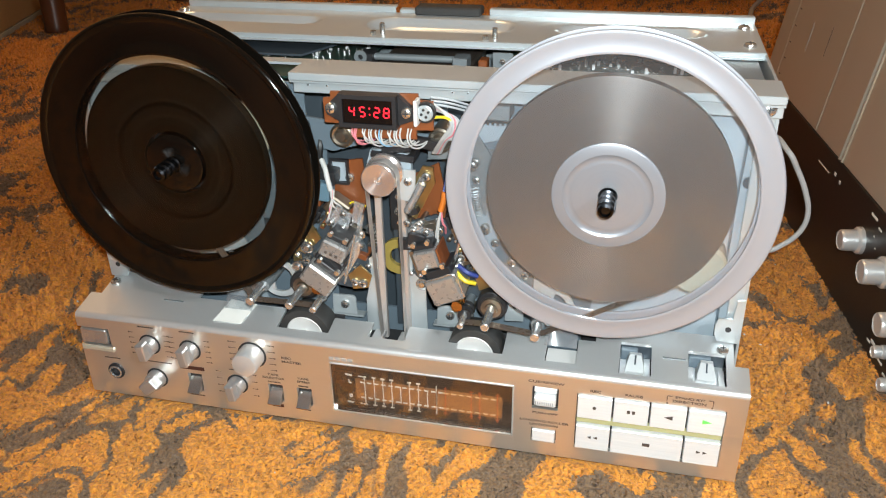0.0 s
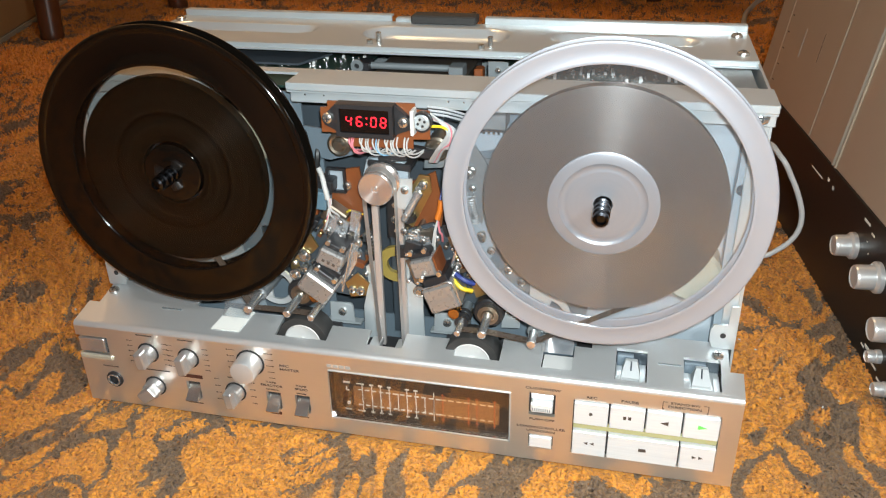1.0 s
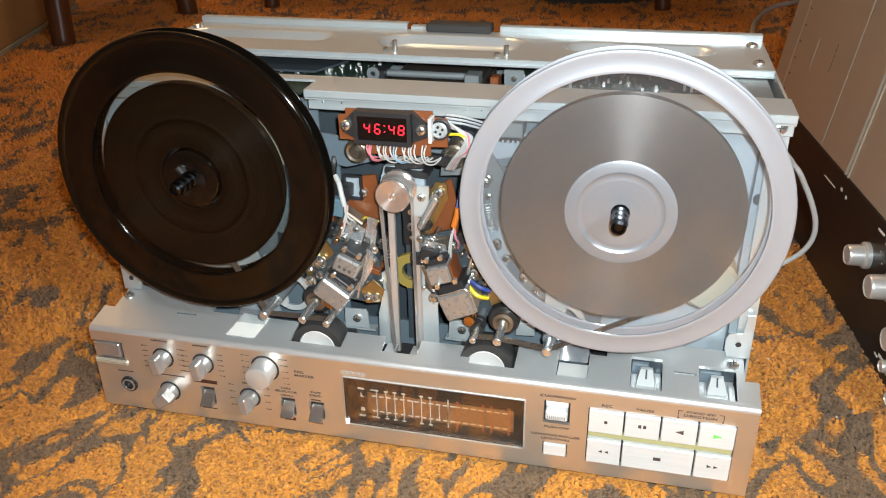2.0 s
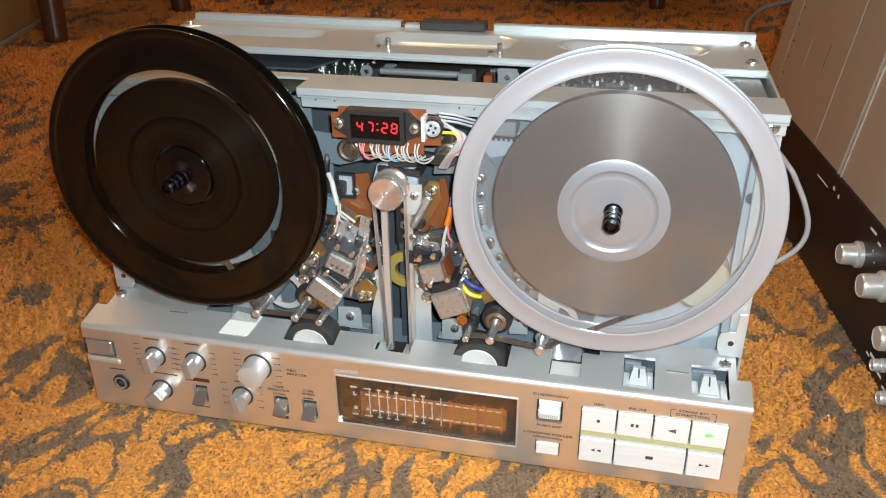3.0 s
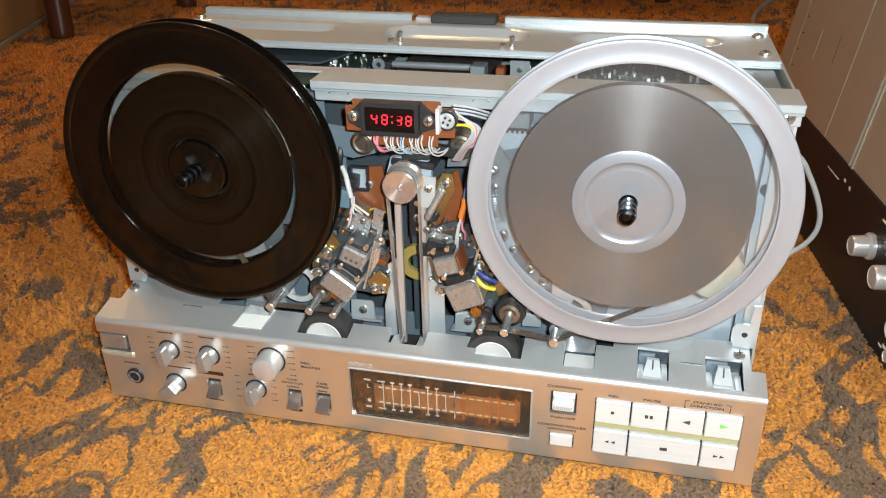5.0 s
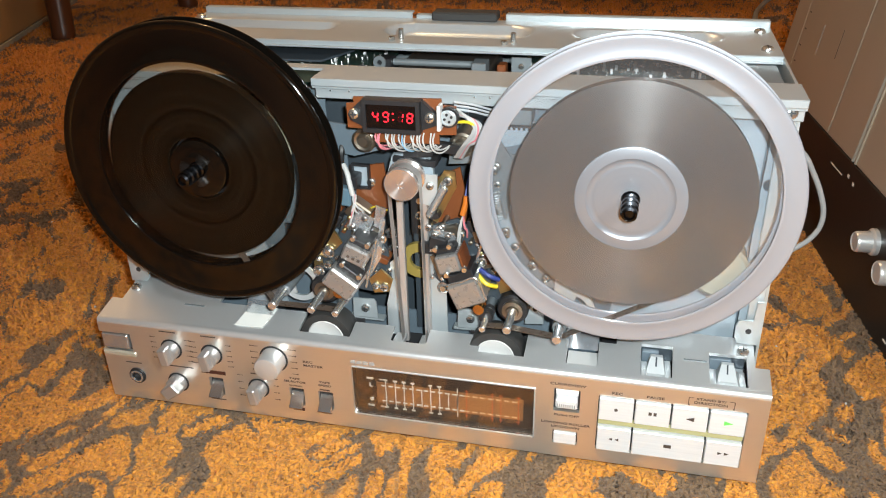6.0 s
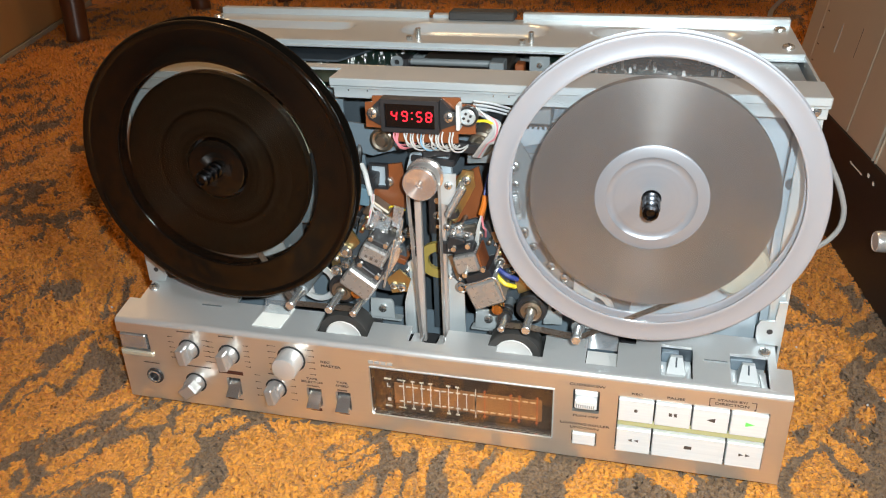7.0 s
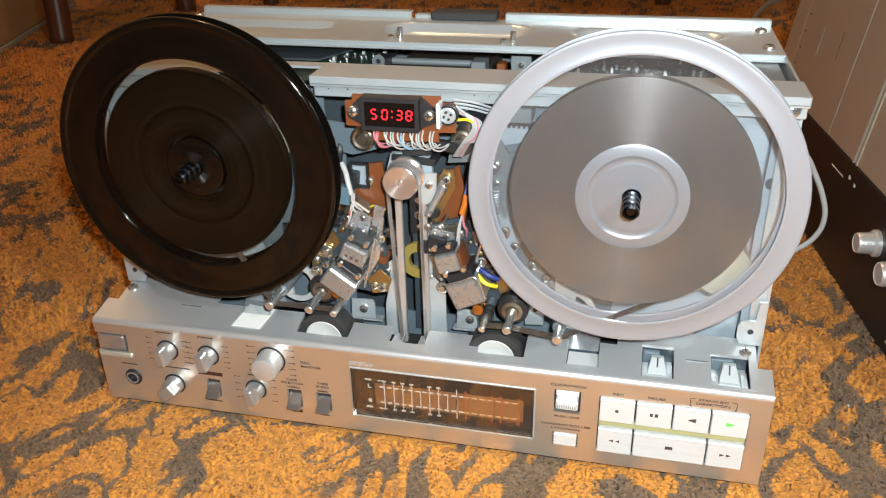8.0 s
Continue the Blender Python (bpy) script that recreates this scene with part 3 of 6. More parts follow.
    holed(bm, -0.2170, 0.2170, 0.0345, 0.0655, [(-0.0840, -0.0595, 0.0345, 0.0560), (-0.2171, -0.2120, 0.0345, 0.0655)], lambda u, v, w: Vector((u, v, 0.2300 - w)), 0.0015)
    part("transport_bar", bm, ZINC, deck, "folded zinc-plated top bar")
    for xa, xb in ((-0.2120, -0.0840), (-0.0595, 0.2168)):
        bm = bmesh.new()
        box(bm, xa, xb, 0.0335, 0.0352, 0.2255, 0.2302, 0.0005)
        box(bm, xa, xb, 0.0352, 0.0405, 0.2240, 0.2252)
        box(bm, xa, xb, 0.0400, 0.0415, 0.2165, 0.2242, 0.0004)
        part("bar_lip", bm, ZINC, deck)
    bm = bmesh.new()
    for x in (-0.050, -0.038, 0.038, 0.047, 0.12, 0.165):
        rod(bm, (x, 0.0396, 0.2215), (x, 0.0399, 0.2215), 0.0006, seg=8)
    tagged(part("rivets", bm, CHROME, deck), kind="stuff")
    # rear bar with pressed recesses
    bm = bmesh.new()
    nx, ny = 170, 34
    grid = []
    recess = ((-0.150, 0.060, 0.1705, 0.0145), (0.000, 0.054, 0.168, 0.0215), (0.132, 0.050, 0.1705, 0.0145))

    def dent(x, y):
        d = 0.0
        for cx, hx, cy, hy in recess:
            q = max(0.0, math.hypot(max(0, abs(x - cx) - (hx - hy)), y - cy) - hy + 0.0075) / 0.0075
            d = max(d, 1 - min(1, q))
        return 0.0068 * d * d * (3 - 2 * d)

    for j in range(ny + 1):
        y = 0.1265 + (0.2045 - 0.1265) * j / ny
        grid.append([bm.verts.new((-0.2155 + 0.431 * i / nx, y, 0.2300 - dent(-0.2155 + 0.431 * i / nx, y))) for i in range(nx + 1)])
    for a, b in zip(grid, grid[1:]):
        for i in range(nx):
            bm.faces.new((a[i], a[i + 1], b[i + 1], b[i]))
    part("rear_bar", bm, ZINC, deck, "zinc-plated rear bar with pressed recesses")
    bm = bmesh.new()
    box(bm, -0.2155, 0.2155, 0.1245, 0.1266, 0.2255, 0.2301, 0.0006)
    box(bm, -0.2155, 0.2155, 0.1225, 0.1246, 0.2255, 0.2270, 0.0004)
    part("front_lip", bm, ZINC, deck)
    for xa, xb, h in ((-0.2155, -0.0430, 0.2345), (-0.0400, 0.0230, 0.2325), (0.0290, 0.2155, 0.2345)):
        bm = box(bmesh.new(), xa, xb, 0.2046, 0.2065, 0.2250, h, 0.0005)
        box(bm, xa, xb, 0.2065, 0.2120, h - 0.0018, h, 0.0005)
        part("rear_lip", bm, ZINC, deck)
    bm = box(bmesh.new(), -0.0262, 0.0236, 0.1975, 0.2125, 0.2295, 0.2362, 0.0012)
    part("rubber_pad", bm, RUBBER, deck, "black rubber pad")
    for p in ((0.207, 0.189, 0.230), (0.207, 0.140, 0.230), (-0.210, 0.187, 0.230)):
        screw(deck, p, (0, 0, 1), 0.0040, h=0.0026)
    for x, y in ((-0.033, 0.1375), (0.0455, 0.1350)):
        bm = rod(bmesh.new(), (x, y, 0.2295), (x, y, 0.2372), 0.0019, seg=14, edge=0.0004)
        stud = part("stud", bm, SCREW, deck)
        bm = rod(bmesh.new(), (x - 0.0055, y - 0.004, 0.2295), (x - 0.0055, y - 0.004, 0.2325), 0.0023, seg=6)
        part("nut", bm, SCREW, stud)
    screw(deck, (0.2095, 0.0398, 0.2215), (0, -1, 0.2), 0.0040, h=0.0026)
    screw(deck, (0.2055, 0.0335, 0.0718), (0, -0.2, 1), 0.0036, h=0.0024)
    screw(deck, (-0.2075, 0.0335, 0.0718), (0, -0.2, 1), 0.0036, h=0.0024)
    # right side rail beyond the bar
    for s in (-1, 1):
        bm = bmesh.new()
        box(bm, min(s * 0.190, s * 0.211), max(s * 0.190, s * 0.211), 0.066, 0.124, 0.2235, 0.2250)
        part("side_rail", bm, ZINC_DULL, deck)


def label_lines(deck):
    W = lambda *a, **k: writing(*a, INK, deck, wide=1.6, **k)
    W("REC", -0.0700, 0.0487, 0.0024, centre=False)
    W("MASTER", -0.0700, 0.0458, 0.0024, centre=False)
    W("TAPE", -0.0775, 0.0340, 0.0021), W("SELECTOR", -0.0775, 0.0314, 0.0021), W("NORMAL", -0.0770, 0.0284, 0.0014)
    W("TAPE", -0.0562, 0.0338, 0.0021), W("SPEED", -0.0562, 0.0312, 0.0021)
    W("CUE/REVIEW", 0.1034, 0.0556, 0.0024)
    W("PUSH OFF", 0.1034, 0.0322, 0.0022)
    W("LOADING ROLLER", 0.1030, 0.0258, 0.0023), W("UP/DOWN", 0.1030, 0.0229, 0.0023)
    W("REC", 0.1330, 0.0536, 0.0023), W("PAUSE", 0.1555, 0.0538, 0.0023)
    W("STAND BY/", 0.1872, 0.0568, 0.0021), W("DIRECTION", 0.1872, 0.0540, 0.0023)
    bm = bmesh.new()
    k = []
    for x0, x1, z in ((-0.204, -0.192, 0.0310), (-0.173, -0.161, 0.0602), (-0.142, -0.131, 0.0602), (-0.142, -0.131, 0.0088), (-0.175, -0.152, 0.0325), (-0.060, -0.053, 0.0090), (-0.060, -0.053, 0.0283), (-0.109, -0.103, 0.0345)):
        k.append((x0, x1, z - 0.0004, z + 0.0004))
    for cx, cz, r, n in ((-0.166, 0.0465, 0.011, 5), (-0.136, 0.0462, 0.011, 5), (-0.1045, 0.0235, 0.0108, 4)):
        for i in range(n):
            z = cz + 0.0085 - 0.017 * i / (n - 1) * 1.0
            for s in (-1, 1):
                k.append((min(cx + s * r, cx + s * (r + 0.0035)), max(cx + s * r, cx + s * (r + 0.0035)), z - 0.00013, z + 0.00013))
                k.append((cx + s * (r + 0.0035) - 0.0004, cx + s * (r + 0.0035) + 0.0004, z - 0.0004, z + 0.0004))
    for i in range(5):
        z = 0.0575 - 0.0048 * i
        for s in (-1, 1):
            a = -0.0905 + s * (0.0105 + 0.0004 * i)
            b = -0.0905 + s * 0.0160
            k.append((min(a, b), max(a, b), z - 0.00013, z + 0.00013))
            k.append((b - 0.0004, b + 0.0004, z - 0.0004, z + 0.0004))
    for s in (-1, 1):
        k += [(0.1875 + s * 0.0130 - 0.0002, 0.1875 + s * 0.0130 + 0.0002, 0.0530, 0.0580), (0.1875 + s * 0.0115 - 0.0013, 0.1875 + s * 0.0115 + 0.0013, 0.0578, 0.0581), (0.1875 + s * 0.0127 - 0.0005, 0.1875 + s * 0.0127 + 0.0005, 0.0524, 0.0532)]
    tagged(part("panel_print", bars(bm, k, -0.0002, 0.0), INK, deck, "fine dark control scales"), kind="stuff")
    for cell in ((-0.146, -0.128, 0.0300, 0.0327), (-0.0805, -0.0725, 0.0085, 0.0108)):
        part("red_tag", bars(bmesh.new(), [cell], -0.0003, 0.0), MAROON, deck)
    bm = bars(bmesh.new(), [(-0.0365 + 0.0042 * i, -0.0333 + 0.0042 * i, 0.0530, 0.0552) for i in range(4)], -0.0002, 0.0)
    part("maker_mark", bm, ZINC, deck, "plain silver maker's mark blocks")


def knob(deck, x, z, r, length, style, turn=0, wide=0.48):
    m = Matrix.Translation((x, 0, z)) @ Matrix.Rotation(radians(90), 4, "X")
    bm = lathe(bmesh.new(), [(r + 0.0012, -0.0006), (r + 0.0012, 0.0004), (0, 0.0004)], m, 40)
    part("knob_recess", bm, DARK, deck)
    bm = bmesh.new()
    if style == "round":
        lathe(bm, [(r, 0.0002), (r * 0.985, length * 0.7), (r * 0.97, length - 0.0012), (r * 0.93, length - 0.0003), (r * 0.86, length), (0, length)], m, 56)
        part("knob", bm, TURNED2, deck, "large round silver knob")
        return
    lathe(bm, [(r, 0.0002), (r * 0.96, length * 0.52), (r * 0.9, length * 0.58), (0, length * 0.58)], m, 40)
    k = part("knob", bm, KNOBSILVER, deck, "silver knob with a grip bar")
    bm = bmesh.new()
    box(bm, -r * wide, r * wide, -r * 0.96, r * 0.96, length * 0.4, length, 0.0008, m=m @ Matrix.Rotation(radians(turn), 4, "Z"))
    part("grip", bm, KNOBSILVER, k)


def controls(deck):
    knob(deck, -0.1660, 0.0465, 0.0066, 0.0125, "bar", 8)
    knob(deck, -0.1360, 0.0462, 0.0066, 0.0125, "bar", 8)
    knob(deck, -0.1655, 0.0190, 0.0066, 0.0135, "bar", -52, 0.66)
    knob(deck, -0.1045, 0.0230, 0.0064, 0.0125, "bar", 8)
    knob(deck, -0.0905, 0.0488, 0.0088, 0.0135, "round")
    for x in (-0.1360, -0.0768, -0.0562):
        bm = box(bmesh.new(), x - 0.0052, x + 0.0052, 0.0035, 0.0045, 0.0125, 0.0270)
        part("switch_well", bm, DARK, deck)
        bm = prism(bmesh.new(), [(0.0040, 0.0134), (-0.0056, 0.0136), (-0.0062, 0.0146), (0.0020, 0.0218), (0.0040, 0.0224)], x - 0.0044, x + 0.0044, Matrix(((0, 1, 0, 0), (1, 0, 0, 0), (0, 0, 1, 0), (0, 0, 0, 1))))
        part("lever_switch", bm, LEVER, deck, "silver wedge lever switch")
    # headphone socket
    m = Matrix.Translation((-0.1970, 0, 0.0203)) @ Matrix.Rotation(radians(90), 4, "X")
    bm = lathe(bmesh.new(), [(0.0062, 0), (0.0060, 0.0012), (0.0048, 0.0016), (0.0034, 0.0012), (0.0033, 0.0001), (0, 0.0001)], m, 36)
    sock = part("headphone_socket", bm, BLACK, deck, "dark round headphone socket")
    bm = lathe(bmesh.new(), [(0.0048, 0.0014), (0.0048, 0.0021), (0.0036, 0.0021), (0.0036, 0.0010)], m, 36)
    part("socket_ring", bm, CHROME, sock)
    # power key in its recess
    bm = box(bmesh.new(), -0.2195, -0.1970, 0.0034, 0.0046, 0.0395, 0.0550)
    part("power_well", bm, DARK, deck)
    bm = box(bmesh.new(), -0.2185, -0.1985, -0.0010, 0.0040, 0.0420, 0.0535, 0.0007)
    part("power_key", bm, CHROME, deck, "wide brushed power key")
    bm = box(bmesh.new(), -0.2196, -0.1945, -0.0014, 0.0030, 0.0362, 0.0396, 0.0006)
    part("power_ledge", bm, OLIVE2, deck, "pale ledge under the power key")
    # meter window
    bm = bmesh.new()
    box(bm, -0.0370, 0.0835, 0.0078, 0.0088, 0.0115, 0.0508)
    part("meter_backing", bm, METER_BACK, deck, "dark level-meter window")
    bm = bmesh.new()
    for xa, xb, za, zb in ((-0.0370, -0.0362, 0.0118, 0.0505), (0.0828, 0.0836, 0.0118, 0.0505), (-0.0370, 0.0836, 0.0110, 0.0118), (-0.0370, 0.0836, 0.0505, 0.0513)):
        box(bm, xa, xb, 0.0030, 0.0078, za, zb)
    part("meter_wall", bm, DARK, deck)
    drop = -0.0056
    bm = box(bmesh.new(), -0.0225, 0.0755, 0.0072, 0.0077, 0.0238 + drop, 0.0402 + drop)
    part("meter_strip", bm, METER_BROWN, deck, "brown level-meter strip")
    white, red = [], []
    for i, x in enumerate((-0.016, -0.0095, -0.0035, 0.0025, 0.0085, 0.0145, 0.0205, 0.0265, 0.0325)):
        tall = i in (0, 1, 2, 3, 5, 6)
        white.append((x - 0.00026, x + 0.00026, 0.0205 if tall else 0.0250, 0.0430 if tall else 0.0385))
        if tall:
            white += [(x - 0.0013, x + 0.0013, 0.0424, 0.0434), (x - 0.0013, x + 0.0013, 0.0204, 0.0213)]
    white.append((0.0322, 0.0328, 0.0205, 0.0430))
    white += [(-0.0290, -0.0245, 0.0425, 0.0437), (-0.0290, -0.0245, 0.0205, 0.0217), (-0.0272, -0.0265, 0.0365, 0.0395), (-0.0272, -0.0250, 0.0365, 0.0370), (-0.0272, -0.0250, 0.0252, 0.0275), (-0.020, -0.0165, 0.0427, 0.0433), (-0.020, -0.0165, 0.0206, 0.0212)]
    for i in range(12):
        x = -0.019 + 0.0048 * i
        white += [(x, x + 0.0030, 0.0378, 0.0386), (x, x + 0.0030, 0.0256, 0.0264)]
    for i, x in enumerate((0.0385, 0.0445, 0.0500, 0.0555, 0.0610, 0.0665, 0.0725)):
        if i in (0, 3, 4, 6):
            red.append((x - 0.0003, x + 0.0003, 0.0205, 0.0430))
            red += [(x - 0.0011, x + 0.0011, 0.0415, 0.0420), (x - 0.0011, x + 0.0011, 0.0222, 0.0227)]
    pale = [(0.037 + 0.0052 * i, 0.0405 + 0.0052 * i, z, z + 0.0008) for i in range(7) for z in (0.0378, 0.0256)]
    white, red, pale = ([(a, b, c + drop, d + drop) for a, b, c, d in q] for q in (white, red, pale))
    tagged(part("meter_scale", bars(bmesh.new(), white, 0.0066, 0.0071), WHITEPRINT, deck, "white level scale lines"), kind="stuff")
    tagged(part("meter_scale", bars(bmesh.new(), red, 0.0066, 0.0071), REDPRINT, deck, "red level scale lines"), kind="stuff")
    tagged(part("meter_scale", bars(bmesh.new(), pale, 0.0066, 0.0071), surface("amber_print", (0.70, 0.46, 0.28), 0.6), deck), kind="stuff")
    bm = box(bmesh.new(), -0.0362, 0.0827, 0.0010, 0.0024, 0.0123, 0.0500)
    pane = part("meter_pane", bm, PANE, deck, "clear meter window")
    pane.visible_shadow = False
    bm = bmesh.new()
    box(bm, -0.0360, 0.0835, -0.0006, 0.0010, 0.0502, 0.0509)
    box(bm, 0.0829, 0.0836, -0.0006, 0.0010, 0.0120, 0.0502)
    part("meter_rim", bm, ZINC, deck)
    # two square push buttons
    for xa, xb, za, zb in ((0.0950, 0.1112, 0.0358, 0.0527), (0.0952, 0.1108, 0.0102, 0.0206)):
        bm = box(bmesh.new(), xa, xb, 0.0036, 0.0046, za, zb)
        part("button_well", bm, DARK, deck)
    bm = box(bmesh.new(), 0.0962, 0.1100, 0.0010, 0.0036, 0.0474, 0.0512, 0.0005)
    part("push_button", bm, KEYSILVER, deck, "bright square push button")
    bm = box(bmesh.new(), 0.0964, 0.1098, -0.0030, 0.0036, 0.0398, 0.0468, 0.0009)
    part("push_button", bm, KEYSILVER, deck, "bright square push button")
    bm = bmesh.new()
    for i in range(9):
        box(bm, 0.0975 + 0.0013 * i, 0.0980 + 0.0013 * i, -0.0033, -0.0029, 0.0412, 0.0436)
    part("button_ribs", bm, ZINC_DULL, deck)
    bm = box(bmesh.new(), 0.0959, 0.1101, -0.0012, 0.0036, 0.0109, 0.0199, 0.0006)
    part("push_button", bm, KEYSILVER, deck, "bright flat push button")
    # piano keys
    bm = box(bmesh.new(), 0.1215, 0.2095, 0.0036, 0.0048, 0.0092, 0.0522)
    part("key_well", bm, DARK, deck)
    bm = box(bmesh.new(), 0.1228, 0.2082, 0.0004, 0.0036, 0.0296, 0.0336, 0.0004)
    part("key_rail", bm, OLIVE, deck, "olive strip between the key rows")
    K = [(0.1229, 0.1434, 0.0345, 0.0508), (0.1445, 0.1650, 0.0345, 0.0508), (0.1661, 0.1866, 0.0345, 0.0508), (0.1877, 0.2082, 0.0345, 0.0508),
         (0.1229, 0.1434, 0.0108, 0.0287), (0.1445, 0.1866, 0.0108, 0.0287), (0.1877, 0.2082, 0.0108, 0.0287)]
    keys = []
    for xa, xb, za, zb in K:
        bm = box(bmesh.new(), xa, xb, -0.0018, 0.0036, za, zb, 0.0005)
        keys.append(part("transport_key", bm, KEYSILVER, deck, "wide brushed transport key" if xb - xa > 0.03 else "brushed transport key"))

    def mark(key, shapes, material=INK):
        bm = bmesh.new()
        for s in shapes:
            prism(bm, s, -0.0021, -0.0017)
        part("key_mark", bm, material, keys[key])

    sq = lambda x, z, w, h: [(x - w, z - h), (x + w, z - h), (x + w, z + h), (x - w, z + h)]
    tri = lambda x, z, w, h: [(x - w, z), (x + w, z - h), (x + w, z + h)]
    mark(0, [[(0.1331 + 0.0011 * math.cos(a), 0.0432 + 0.0011 * math.sin(a)) for a in [math.pi * i / 6 for i in range(12)]]])
    mark(1, [sq(0.1533, 0.0435, 0.0009, 0.0011), sq(0.1562, 0.0435, 0.0009, 0.0011)])
    mark(2, [tri(0.1765, 0.0432, 0.0024, 0.0015)])
    mark(3, [tri(0.1985, 0.0435, -0.0026, 0.0015)], LED_GREEN)
    mark(4, [tri(0.1312, 0.0205, 0.0012, 0.0010), tri(0.1350, 0.0205, 0.0012, 0.0010)])
    mark(5, [sq(0.1655, 0.0205, 0.0022, 0.0011)])
    mark(6, [tri(0.1962, 0.0205, -0.0013, 0.0010), tri(0.2000, 0.0205, -0.0013, 0.0010)])


KNOBSILVER = surface("cast_silver_knob", (0.56, 0.57, 0.58), 0.32, 0.75, 300, 0.05, 0.03)
SWITCHGREY = surface("satin_switch_grey", (0.42, 0.44, 0.45), 0.42, 0.2, 300, 0.05, 0.03)
LEVER = surface("grey_metal_lever", (0.55, 0.56, 0.57), 0.24, 0.9, 300, 0.05, 0.03)
OLIVE2 = surface("pale_brass_ledge", (0.66, 0.62, 0.50), 0.35, 0.5)
TURNED2 = surface("turned_silver_knob", (0.72, 0.72, 0.72), 0.34, 0.6, 700, 0.06, 0.06, (1, 0.05, 1))


def plate_xz(deck, name, outline, y, thick, material, label=""):
    return part(name, prism(bmesh.new(), outline, y, y + thick), material, deck, label)


def turned_box(name, deck, cx, cz, w, h, y0, y1, deg, material, bevel=0.0008, label=""):
    m = Matrix.Translation((cx, 0, cz)) @ Matrix.Rotation(radians(-deg), 4, "Y")
    return part(name, box(bmesh.new(), -w / 2, w / 2, y0, y1, -h / 2, h / 2, bevel, m=m), material, deck, label)


def wire(deck, pts, colour, r=0.0007):
    return part("wire", tube(bmesh.new(), pts, r, 6, 6), WIRES[colour], deck, colour + " insulated wire")


def coil(bm, a, b, r, turns, wire_r):
    """A wound spring from a to b."""
    m, length = axis_frame(a, b)
    return tube(bm, [m @ Vector((r * math.cos(k * 1.0472), r * math.sin(k * 1.0472), length * k / (6 * turns))) for k in range(6 * turns + 1)], wire_r, 5, 1)


def fittings(deck):
    """Screws, springs, washers and small brackets that crowd the transport."""
    for x, y, z, r in ((-0.0190, 0.0440, 0.1270, 0.0036), (-0.0180, 0.0440, 0.1160, 0.0028), (-0.0580, 0.0300, 0.1075, 0.0030), (-0.0650, 0.0440, 0.0990, 0.0036), (0.0380, 0.0335, 0.1195, 0.0028), (0.0110, 0.0300, 0.1405, 0.0026), (0.0195, 0.0300, 0.1415, 0.0026), (0.0150, 0.0300, 0.1330, 0.0024), (0.0340, 0.0300, 0.0990, 0.0028), (0.0470, 0.0440, 0.0700, 0.0030), (0.0000, 0.0480, 0.1395, 0.0030), (0.0480, 0.0480, 0.1740, 0.0036), (0.0560, 0.0480, 0.1330, 0.0030), (-0.0480, 0.0560, 0.1560, 0.0028), (-0.0500, 0.0560, 0.0800, 0.0026)):
        screw(deck, (x, y, z), (0, -1, 0), r)
        bm = rod(bmesh.new(), (x, y + 0.0003, z), (x, 0.0600, z), r * 0.7, seg=12)
        part("standoff", bm, DULL, deck)
    # bright lever down the right of the supply heads, with its slot
    plate_xz(deck, "steel_lever", [(-0.0330, 0.1040), (-0.0210, 0.1275), (-0.0185, 0.1255), (-0.0200, 0.1180), (-0.0300, 0.1005)], 0.0250, 0.0012, CHROME, "bright steel lever")
    plate_xz(deck, "steel_lever", [(0.0060, 0.1260), (0.0125, 0.1400), (0.0275, 0.1430), (0.0255, 0.1360), (0.0205, 0.1270)], 0.0330, 0.0014, ZINC_DULL, "grey steel lever")
    plate_xz(deck, "steel_lever", [(-0.0420, 0.1370), (-0.0350, 0.1480), (-0.0250, 0.1440), (-0.0300, 0.1330)], 0.0275, 0.0012, SATIN, "polished steel lever")
    plate_xz(deck, "brass_bracket", [(-0.0720, 0.1060), (-0.0600, 0.1290), (-0.0540, 0.1250), (-0.0560, 0.1120), (-0.0650, 0.0940), (-0.0720, 0.0980)], 0.0400, 0.0015, BRASS, "yellow passivated bracket")
    # springs
    for a, b, r in (((0.0500, 0.0440, 0.1610), (0.0530, 0.0440, 0.1470), 0.0022), ((-0.0150, 0.0400, 0.1330), (-0.0120, 0.0400, 0.1120), 0.0012), ((0.0400, 0.0300, 0.1360), (0.0450, 0.0300, 0.1240), 0.0012), ((-0.0520, 0.0420, 0.1440), (-0.0600, 0.0420, 0.1300), 0.0013)):
        part("spring", coil(bmesh.new(), a, b, r, 9, 0.00035), CHROME, deck, "small steel coil spring")
    # black blocks, some put in as the shadow gaps between the levers
    for cx, cz, w, h, y0, y1, deg in ((0.0030, 0.1830, 0.0270, 0.0045, 0.0300, 0.0450, -4), (0.0110, 0.1270, 0.0120, 0.0080, 0.0270, 0.0400, 0), (-0.0560, 0.1480, 0.0080, 0.0140, 0.0460, 0.0590, 10), (0.0440, 0.1100, 0.0050, 0.0180, 0.0310, 0.0420, -14), (-0.0230, 0.1080, 0.0070, 0.0100, 0.0350, 0.0430, 0)):
        turned_box("black_block", deck, cx, cz, w, h, y0, y1, deg, BLACK)
    # fine leads from the harness into the heads
    for i, (c, x, z) in enumerate((("black", -0.0500, 0.1700), ("yellow", -0.0470, 0.1400), ("black", 0.0420, 0.1580), ("grey", 0.0450, 0.1660), ("black", -0.0560, 0.1640), ("yellow", -0.0620, 0.1180))):
        s = -1 if x < 0 else 1
        wire(deck, [(x, 0.050, z), (x + s * 0.003, 0.044, z - 0.010), (x + s * 0.001, 0.040, z - 0.020), (x - s * 0.006, 0.036, z - 0.028 - 0.001 * i)], c, 0.0007)
